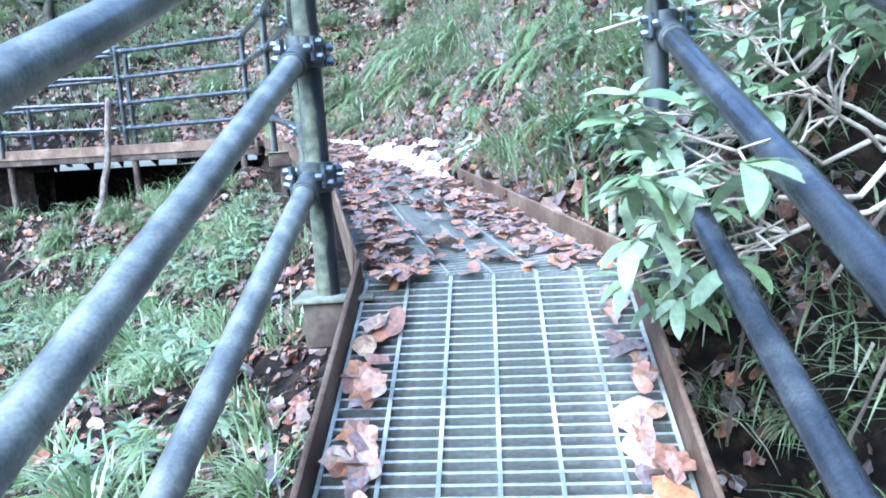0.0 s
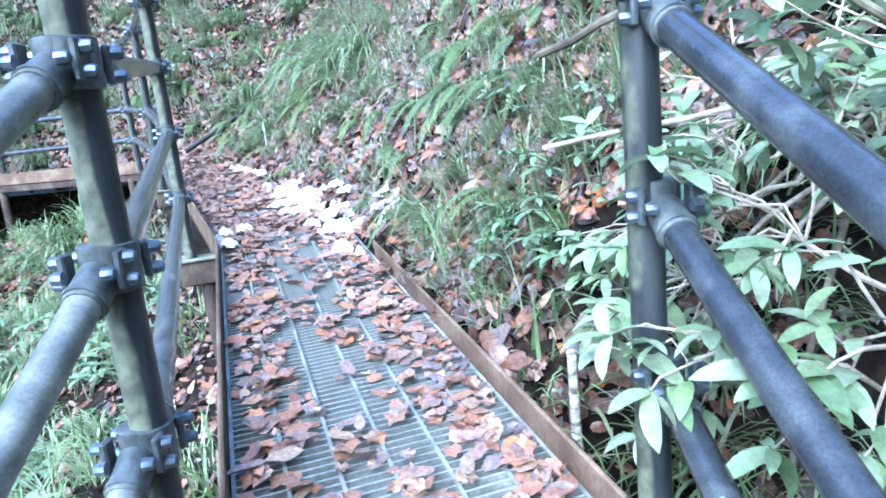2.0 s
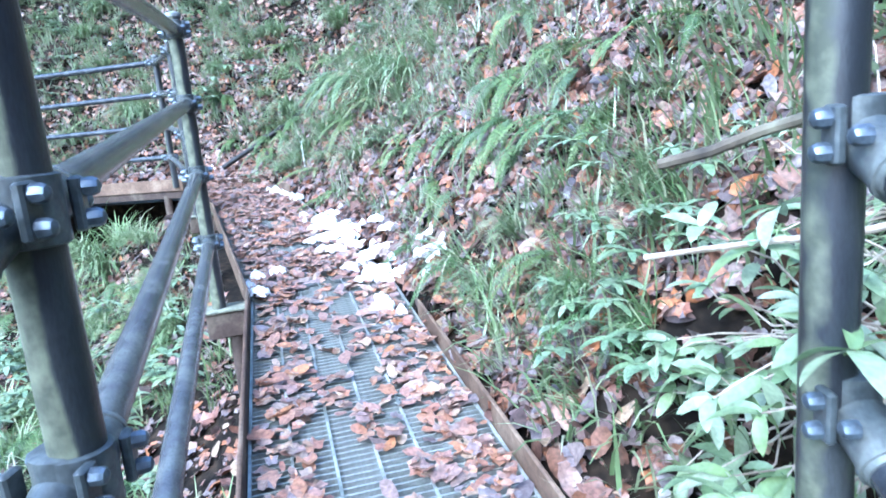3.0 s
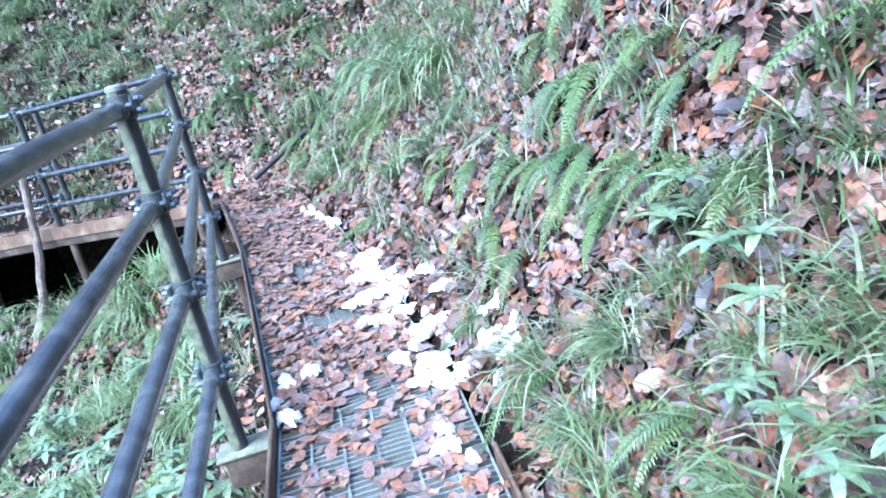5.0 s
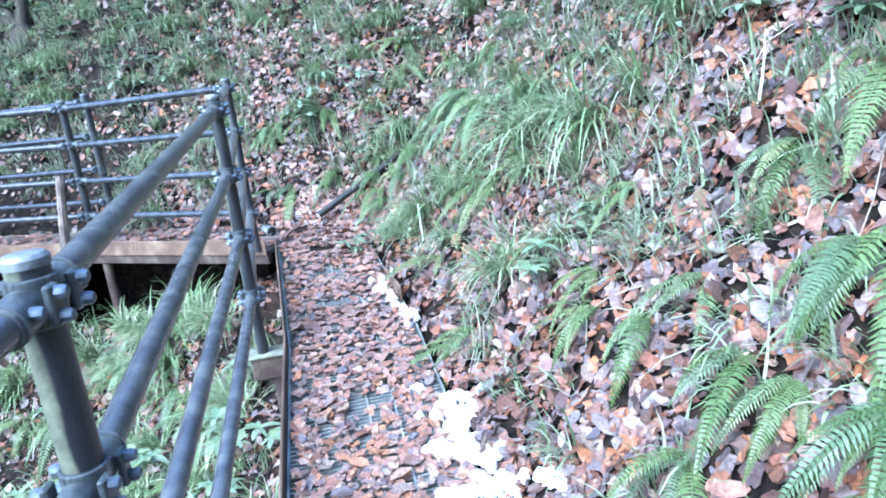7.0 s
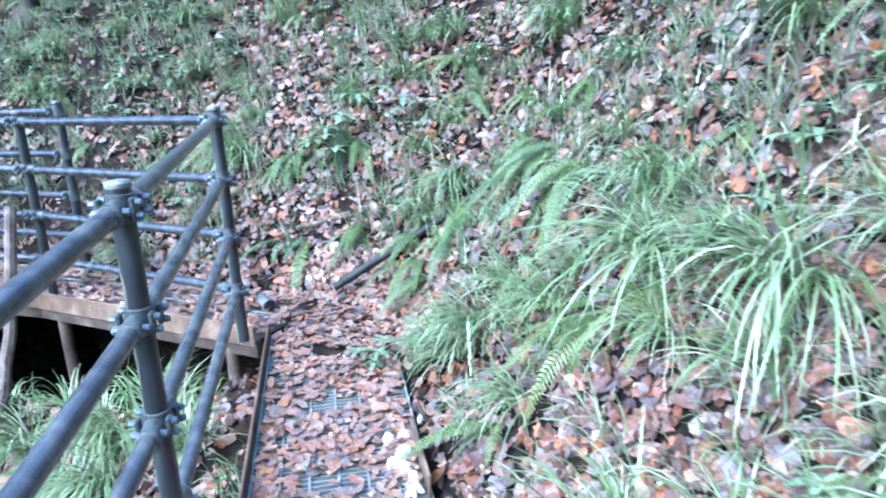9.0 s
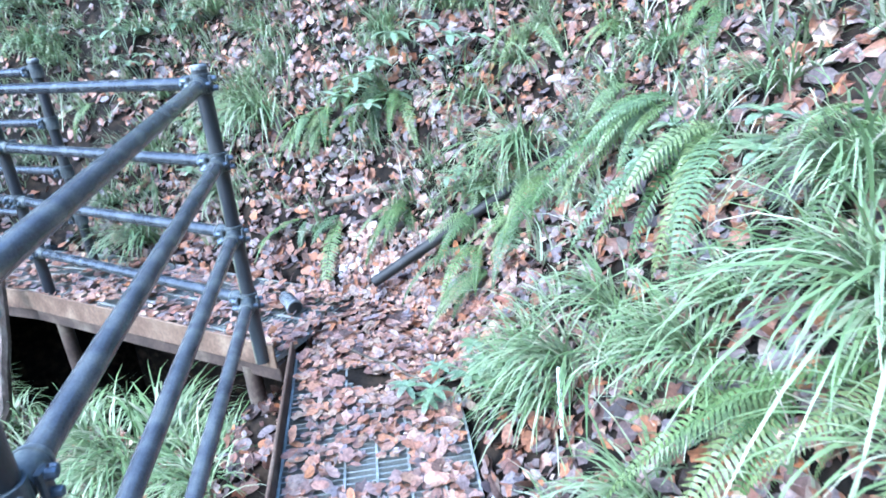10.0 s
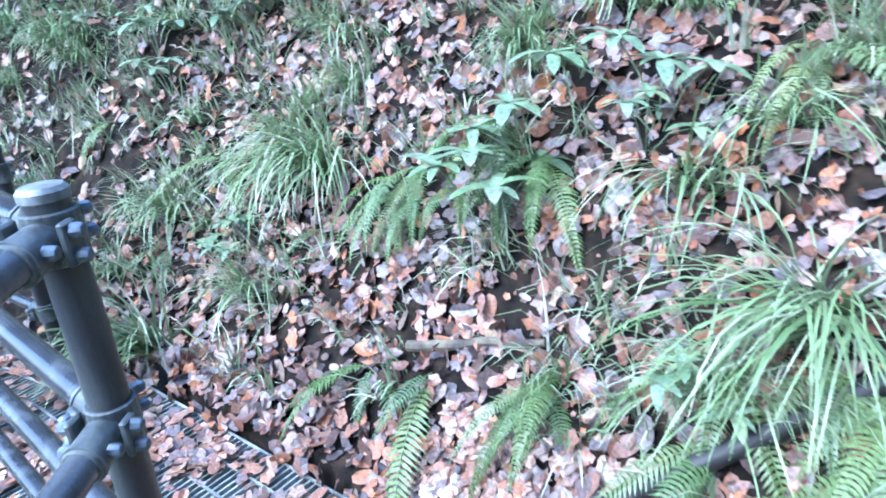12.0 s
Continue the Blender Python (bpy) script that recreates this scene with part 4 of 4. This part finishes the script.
def shrub(x, y, fork, clusters, label):
    t = thing("shrub", (x, y, float(ground_z(x, y))), label, "shrub", "evergreen shrubs")
    o = t.location
    fork = Vector(fork)
    part("stem", Geo().tube([p - o for p in wander(o - Vector((0, 0, 0.05)), fork, 6, -0.05, 0.02)], [0.018, 0.017, 0.016, 0.015, 0.014, 0.013, 0.012], 8), PALE, t, "pale crooked stem")
    tips = []
    for centre, reach, n in clusters:
        centre = Vector(centre)
        anchor = centre.lerp(fork, 0.3) - Vector((0, 0, 0.06))
        part("branch", Geo().tube([p - o for p in wander(fork, anchor, 5, 0.04, 0.018)], [0.009, 0.008, 0.007, 0.006, 0.0055, 0.005], 7), PALE, t, "thin pale branch")
        for _ in range(n):
            tip = centre + Vector(RNG.normal(0, reach, 3))
            tip.x = max(tip.x, 1.76)
            tips.append((anchor, tip))
    for anchor, tip in tips:
        line = wander(anchor, tip, 5, -0.02, 0.012)
        part("twig", Geo().tube([p - o for p in line], [0.0035, 0.003, 0.003, 0.0025, 0.002, 0.0015], 5), PALE, t, "thin pale twig")
        out = (line[-1] - line[-2]).normalized()
        n = 8
        for i in range(n):
            k = 1 - 0.42 * (i / n) ** 2
            at = line[0].lerp(line[-1], k) if i > 4 else line[-1]
            a = i * 2.4 + RNG.uniform(-0.4, 0.4)
            d = Vector((math.cos(a), math.sin(a), RNG.uniform(-0.95, 0.25))) + out * 0.5
            leaf = part("leaf", SHRUB_LEAVES[RNG.randint(3)], SHRUB, t)
            q = d.to_track_quat("X", "Z").to_matrix().to_4x4()
            k = RNG.uniform(0.48, 0.82)
            leaf.matrix_local = Matrix.Translation(at - o) @ q @ Matrix.Rotation(RNG.uniform(-0.5, 0.5), 4, "X") @ Matrix.Diagonal((k, k, k, 1))


shrub(2.54, 2.85, (2.49, 2.75, 0.35), (((1.80, 2.14, 0.30), 0.07, 9), ((2.05, 2.52, 0.50), 0.11, 9), ((1.95, 2.88, 0.68), 0.12, 8), ((2.39, 2.70, 0.68), 0.13, 8), ((1.91, 2.45, 0.16), 0.1, 8), ((1.81, 2.70, 0.45), 0.08, 5)), "evergreen shrub with glossy pale green leaves reaching over the railing")
shrub(2.69, 3.35, (2.49, 3.30, 0.75), (((1.91, 3.18, 0.50), 0.11, 9), ((2.19, 3.05, 0.80), 0.12, 7), ((2.24, 3.30, 0.95), 0.13, 6), ((2.09, 3.52, 0.78), 0.11, 6), ((2.54, 3.00, 0.90), 0.13, 7), ((1.87, 3.50, 0.40), 0.1, 8), ((1.93, 3.02, 0.32), 0.1, 9), ((1.80, 3.28, 0.26), 0.09, 8), ((1.98, 3.20, 0.66), 0.11, 7)), "pale-leaved evergreen shrub hanging over the bank behind the post")

shrub(2.84, 2.65, (2.74, 2.80, 0.60), (((2.23, 2.80, 0.78), 0.12, 9), ((2.29, 2.70, 0.62), 0.1, 4), ((2.44, 3.03, 0.85), 0.13, 7), ((2.39, 2.53, 0.70), 0.13, 7), ((2.49, 2.73, 0.95), 0.13, 6)), "evergreen shrub with broad glossy leaves drooping from the bank")

HERB_LEAVES = broad_leaf(0.09, 0.032, "herb", HERB)


def herb_mesh():
    g = Geo()
    src = np.array([v.co for v in HERB_LEAVES.vertices])
    faces = [tuple(p.vertices) for p in HERB_LEAVES.polygons]
    for s in range(4):
        top = Vector((RNG.normal(0, 0.07), RNG.normal(0, 0.07), RNG.uniform(0.08, 0.2)))
        g.tube([(0, 0, -0.02), top * 0.5 + Vector((0, 0, 0.02)), top], 0.002, 5, False)
        for i in range(7):
            a = i * 0.9 + RNG.uniform(-0.2, 0.2)
            d = Vector((math.cos(a), math.sin(a), RNG.uniform(-0.3, 0.3)))
            m = d.to_track_quat("X", "Z").to_matrix()
            k = RNG.uniform(0.6, 1.1)
            g.add([m @ Vector(v * k) + top for v in src], faces)
    return g.mesh("seedling", HERB)


HERBS = [herb_mesh(), herb_mesh(), herb_mesh()]
HERB_SPOTS = [(-4.76, 9.33), (-4.97, 9.42), (-2.12, 9.41), (-2.47, 9.29), (-2.55, 9.12), (-1.3, 7.92), (-1.45, 7.85), (-4.5, 9.6), (-6.45, 9.47), (-7.26, 10.08), (1.55, 3.75), (1.5, 3.9), (1.65, 3.6), (1.75, 3.85), (1.6, 4.05), (1.78, 3.5), (1.66, 3.78), (1.85, 3.65), (1.95, 3.8)]
ux, uy = bank_points(1100, -8, 2.8, 1.8, 12.5, lambda x, y, d, run: (wobble(x, y, 1.0, 51) > np.where(d < 0, -0.1, 0.12)) & (np.abs(d) > 0.6))
SEEDLING_LEAF = broad_leaf(0.09, 0.034, "leaf", HERB_LEAF)


def leafy_seedling(x, y, size):
    t = thing("seedling", (x, y, float(ground_z(x, y))), "evergreen seedling with whorls of pale narrow leaves", "plant", "seedlings")
    t.rotation_euler = (0, 0, RNG.uniform(0, 6.28))
    t.scale = (size, size, size)
    for s in range(4):
        top = Vector((RNG.normal(0, 0.07), RNG.normal(0, 0.07), RNG.uniform(0.08, 0.2)))
        part("stem", Geo().tube([(0, 0, -0.02), top * 0.5 + Vector((0, 0, 0.02)), top], 0.002, 5, False), HERB, t)
        for i in range(7):
            a = i * 0.9 + RNG.uniform(-0.2, 0.2)
            d = Vector((math.cos(a), math.sin(a), RNG.uniform(-0.4, 0.25)))
            k = RNG.uniform(0.6, 1.1)
            o = part("leaf", SEEDLING_LEAF, HERB_LEAF, t)
            o.matrix_local = Matrix.Translation(top) @ d.to_track_quat("X", "Z").to_matrix().to_4x4() @ Matrix.Diagonal((k, k, k, 1))


for x, y in HERB_SPOTS:
    leafy_seedling(x, y, RNG.uniform(1.3, 1.7) if x < -2 else RNG.uniform(0.8, 1.1))
for i, (x, y) in enumerate(list(zip(ux, uy))[:210]):
    ob = tagged(new("seedling", HERBS[RNG.randint(3)]), "low evergreen seedling with narrow pale leaves", "plant", "seedlings")
    k = RNG.uniform(0.8, 1.3)
    ob.matrix_world = Matrix.Translation((x, y, float(ground_z(x, y)))) @ Matrix.Rotation(RNG.uniform(0, 6.28), 4, "Z") @ Matrix.Diagonal((k, k, k, 1))


vx, vy = bank_points(2600, -7.5, 2.4, 1.8, 12.5, lambda x, y, d, run: ((d > 1.5) & (run > 5) & ~((x > -2.3) & (x < -0.6) & (y > 9.25) & (y < 9.7))) | ((d < -0.6) & (d > -3.5) & (RNG.uniform(0, 1, x.shape) < 0.25)))
strewn("undergrowth", HERBS, HERB, list(zip(vx, vy))[:330], 0.8, 1.35, "pale evergreen seedlings growing among grass on the slopes", "plants")


# ---- snow, pipe, sticks ----
def bay_point(a, b, u, v):
    d = (b - a).normalized()
    side = Vector((d.y, -d.x, 0)).normalized()
    return a + (b - a) * v + side * u * WIDTH / 2


def snow_patch(lobes):
    """A ragged, thin patch of old snow made of a few uneven lumps."""
    at = lobes[0][0]
    t = thing("snow_patch", at, "ragged patch of thawing white snow on the leaves", "snow", "snow patches")
    for c, r in lobes:
        n, rings = 26, 5
        ph = RNG.uniform(0, 6, 3)
        edge = r * np.array([1 + 0.4 * math.sin(k * 2 + ph[0]) + 0.3 * math.sin(k * 5 + ph[1]) + 0.22 * math.sin(k * 9 + ph[2]) for k in np.arange(n) / n * 2 * math.pi])
        verts, faces = [Vector((0, 0, 0.02)) + c - at], []
        for k in range(1, rings + 1):
            for j in range(n):
                a, q = 2 * math.pi * j / n, k / rings
                x, y = c.x + math.cos(a) * edge[j] * q, c.y + math.sin(a) * edge[j] * q
                floor = max(float(ground_z(x, y)) + 0.02, c.z - 0.01)
                verts.append((x - at.x, y - at.y, floor - at.z + 0.02 * (1 - q ** 2) + RNG.uniform(-0.007, 0.007) - (0.012 if k == rings else 0)))
        for j in range(n):
            faces.append((0, 1 + j, 1 + (j + 1) % n))
        for k in range(rings - 1):
            for j in range(n):
                faces.append((1 + k * n + j, 1 + (k + 1) * n + j, 1 + (k + 1) * n + (j + 1) % n, 1 + k * n + (j + 1) % n))
        part("lump", Geo().add(verts, faces), SNOW, t)


def snow_trail(way, count, jitter, low, high, lift=0.04):
    """Snow lumps strewn along a line on the walkway or the bank's foot."""
    lobes = []
    for i in range(count):
        t = (i + 0.5) / count * (len(way) - 1)
        k = min(int(t), len(way) - 2)
        a, b = way[k], way[k + 1]
        x, y = (a[q] + (b[q] - a[q]) * (t - k) + RNG.normal(0, jitter) for q in (0, 1))
        d, h, _ = spine_at(np.array([x]), np.array([y]))
        lobes.append((Vector((x, y, max(float(ground_z(x, y)), float(h[0])) + lift)), RNG.uniform(low, high)))
    snow_patch(lobes)


snow_trail([(0.62, 4.9), (0.46, 5.28), (0.25, 5.62), (-0.02, 5.95), (-0.14, 6.3)], 52, 0.07, 0.014, 0.058)
snow_trail([(0.95, 4.88), (0.86, 5.02), (0.78, 5.2)], 15, 0.045, 0.014, 0.045, 0.03)
snow_trail([(0.12, 4.6), (0.0, 4.92), (0.1, 5.0)], 6, 0.025, 0.018, 0.045)
snow_trail([(0.83, 4.4), (0.72, 4.65)], 4, 0.03, 0.02, 0.04)
snow_trail([(-0.55, 6.75), (-0.75, 7.0), (-0.95, 7.2), (-1.1, 7.45)], 16, 0.03, 0.01, 0.03)
snow_trail([(-2.2, 8.6), (-2.45, 8.58)], 5, 0.03, 0.012, 0.025, 0.02)
g = Geo().box((0, 0, 0), (0.012, 0.42, 0.1), Matrix.Rotation(math.radians(38), 4, "Z"), 0.003)
kerb_bit = single("kerb_strip", g, KERB, "short length of brown kerb half buried in leaves", "kerb")
kerb_bit.location = (-0.9, 7.25, 0.5)

single("drain_pipe", Geo().tube([(-2.14, 8.45, 0.66), (-1.85, 8.7, 0.86), (-1.5, 8.95, 1.1), (-1.05, 9.2, 1.46), (-0.6, 9.4, 1.9)], 0.028, 14), PIPE, "black plastic pipe lying down the slope", "pipe")
cap = thing("pipe_socket", (-2.5, 8.22, 0.6), "short grey ribbed pipe socket lying on the leaves", "pipe")
g = Geo().tube([(-0.07, 0, 0), (0.05, 0, 0)], 0.033, 14)
part("body", g, GREYPIPE, cap)
for k in range(5):
    part("rib", Geo().tube([(-0.06 + k * 0.022, 0, 0), (-0.05 + k * 0.022, 0, 0)], 0.037, 14), GREYPIPE, cap)
part("mouth", Geo().tube([(0.05, 0, 0), (0.07, 0, 0)], 0.041, 16), GREYPIPE, cap)
# black disc over the mouth stands in for the shade inside
part("bore_shade", Geo().tube([(0.068, 0, 0), (0.072, 0, 0)], 0.034, 14), PIPE, cap, "black disc painted for the shade in the open end")
cap.rotation_euler = (0, 0.1, -0.5)
z = float(ground_z(-0.87, 7.68))
single("marker_stake", Geo().tube([(-0.87, 7.68, z - 0.05), (-0.885, 7.7, z + 0.24)], 0.006, 8), SNOW, "thin white marker stake in the bank", "stake")


def stick(points, r0, r1, mat, label, name="stick", group="dead sticks"):
    pts = [Vector(p) for p in points]
    line = []
    for a, b in zip(pts[:-1], pts[1:]):
        line += [a.lerp(b, t / 3) + (Vector(RNG.normal(0, 0.006, 3)) if t else Vector()) for t in range(3)]
    line.append(pts[-1])
    n = len(line) - 1
    single(name, Geo().tube(line, [r0 + (r1 - r0) * i / n for i in range(n + 1)], 8), mat, label, "stick", group)


stick([(-4.05, 6.1, -1.5), (-4.08, 6.46, -1.13), (-4.12, 6.98, -0.7), (-4.17, 7.5, 0.0), (-4.13, 7.64, 0.57), (-4.15, 7.78, 1.2)], 0.05, 0.034, SAPLING, "leaning grey dead sapling beside the side walkway", "dead_sapling")
stick([(2.44, 2.70, 0.70), (2.06, 2.74, 0.96), (1.86, 2.83, 0.95), (1.68, 2.94, 0.89)], 0.007, 0.008, BARK, "cut brown branch poking past the post")
stick([(2.39, 3.20, 0.75), (1.99, 3.12, 0.74), (1.68, 3.19, 0.70)], 0.008, 0.005, PALE, "thin pale twig over the bank")
stick([(1.73, 3.30, -0.60), (1.72, 3.30, -0.10), (1.72, 3.30, 0.16)], 0.016, 0.013, BIRCH, "white birch stump beside the kerb")
for a, b, c in (((2.64, 2.50, 0.90), (2.34, 2.25, 0.35), (2.29, 2.20, -0.50)), ((2.69, 2.80, 1.00), (2.44, 2.50, 0.40), (2.14, 2.40, -0.30)), ((2.49, 2.10, 0.70), (2.39, 1.90, 0.10), (2.19, 1.80, -0.50)), ((2.29, 3.10, 0.50), (2.09, 2.80, 0.25), (1.99, 2.70, -0.40)), ((2.79, 2.50, 0.70), (2.39, 2.40, 0.55), (2.09, 2.30, 0.10))):
    stick([a, b, c], 0.008, 0.004, BARK, "bare brown stem hanging in the hollow")


def lying(x0, y0, x1, y1, r, mat, label, lift=0.01, name="stick"):
    pts = []
    for t in (0, 0.33, 0.66, 1):
        x, y = x0 + (x1 - x0) * t, y0 + (y1 - y0) * t
        pts.append((x, y, float(ground_z(x, y)) + r + lift))
    stick(pts, r, r * 0.6, mat, label, name)


lying(-3.95, 8.62, -3.6, 9.0, 0.016, BARK, "dark broken branch on the slope")
lying(-3.7, 8.6, -3.05, 8.62, 0.008, BARK, "thin brown twig on the leaves")
lying(-2.72, 8.86, -2.25, 8.95, 0.02, BARK, "short rotten log among ferns")
lying(-5.2, 6.3, -4.6, 6.9, 0.025, BARK, "dark dead branch in the gully")
lying(-0.1, 8.2, 0.4, 8.7, 0.02, PALE, "weathered branch across the bank")
lying(0.55, 6.1, 1.2, 5.9, 0.007, PALE, "pale bramble stem on the bank")
lying(-0.5, 8.5, 0.2, 8.2, 0.012, PALE, "pale branch among the sedge")
lying(-1.95, 8.0, -1.5, 7.9, 0.008, BARK, "thin twig on the matted leaves", 0.02)
bx, by = bank_points(130, -5, 2.2, 3.6, 10.5, lambda x, y, d, run: np.abs(d) > 0.55)
for x, y in list(zip(bx, by))[:60]:
    a, n = RNG.uniform(0, 6.28), RNG.uniform(0.08, 0.28)
    lying(x, y, x + n * math.cos(a), y + n * math.sin(a), RNG.uniform(0.002, 0.006), PALE if RNG.uniform() < 0.6 else BARK, "thin dead twig on the leaf litter", 0.012)


def forked_tree(x, y):
    z = float(ground_z(x, y))
    t = thing("tree", (x, y, z), "mossy forked tree trunk on the far slope", "tree")
    part("trunk", Geo().tube([(0, 0, -0.2), (0.02, 0.02, 0.0), (0.0, 0.05, 0.12), (0.0, 0.05, 0.2)], [0.19, 0.15, 0.12, 0.09], 12), MOSSY, t)
    for dx, dy, top in ((-2.1, 0.2, 2.6), (0.3, 0.3, 3.2), (-1.2, -0.2, 2.9)):
        pts = [(0, 0.05, 0.06), (dx * 0.36, dy * 0.3 + 0.05, 0.75), (dx * 0.65, dy * 0.7, 1.6), (dx, dy, top)]
        limb = part("limb", Geo().tube(pts, [0.085, 0.06, 0.045, 0.025], 9), MOSSY, t)
        for k in range(5):
            q = Vector(pts[2]).lerp(Vector(pts[3]), k / 5)
            e = q + Vector((RNG.normal(0, 0.4), RNG.normal(0, 0.4), RNG.uniform(0.3, 0.8)))
            part("twig", Geo().tube([q, q.lerp(e, 0.5) + Vector((0, 0, 0.06)), e], [0.015, 0.01, 0.004], 6), MOSSY, limb)


ax, ay = bank_points(160, -0.6, 1.7, 4.6, 8.6, lambda x, y, d, run: (d > 0.7) & (d < 2.4))
for x, y in list(zip(ax, ay))[:34]:
    a, n = downhill(x, y) + RNG.normal(0, 0.9), RNG.uniform(0.25, 0.6)
    z = float(ground_z(x, y))
    e = (x + n * math.cos(a), y + n * math.sin(a))
    stick([(x, y, z), (x + 0.4 * n * math.cos(a), y + 0.4 * n * math.sin(a), float(ground_z(x + 0.4 * n * math.cos(a), y + 0.4 * n * math.sin(a))) + RNG.uniform(0.05, 0.14)), (e[0], e[1], float(ground_z(*e)) + 0.02)], 0.003, 0.0015, PALE, "arching dry bramble stem on the bank", "bramble_stem", "bramble stems")

forked_tree(-7.1, 10.0)
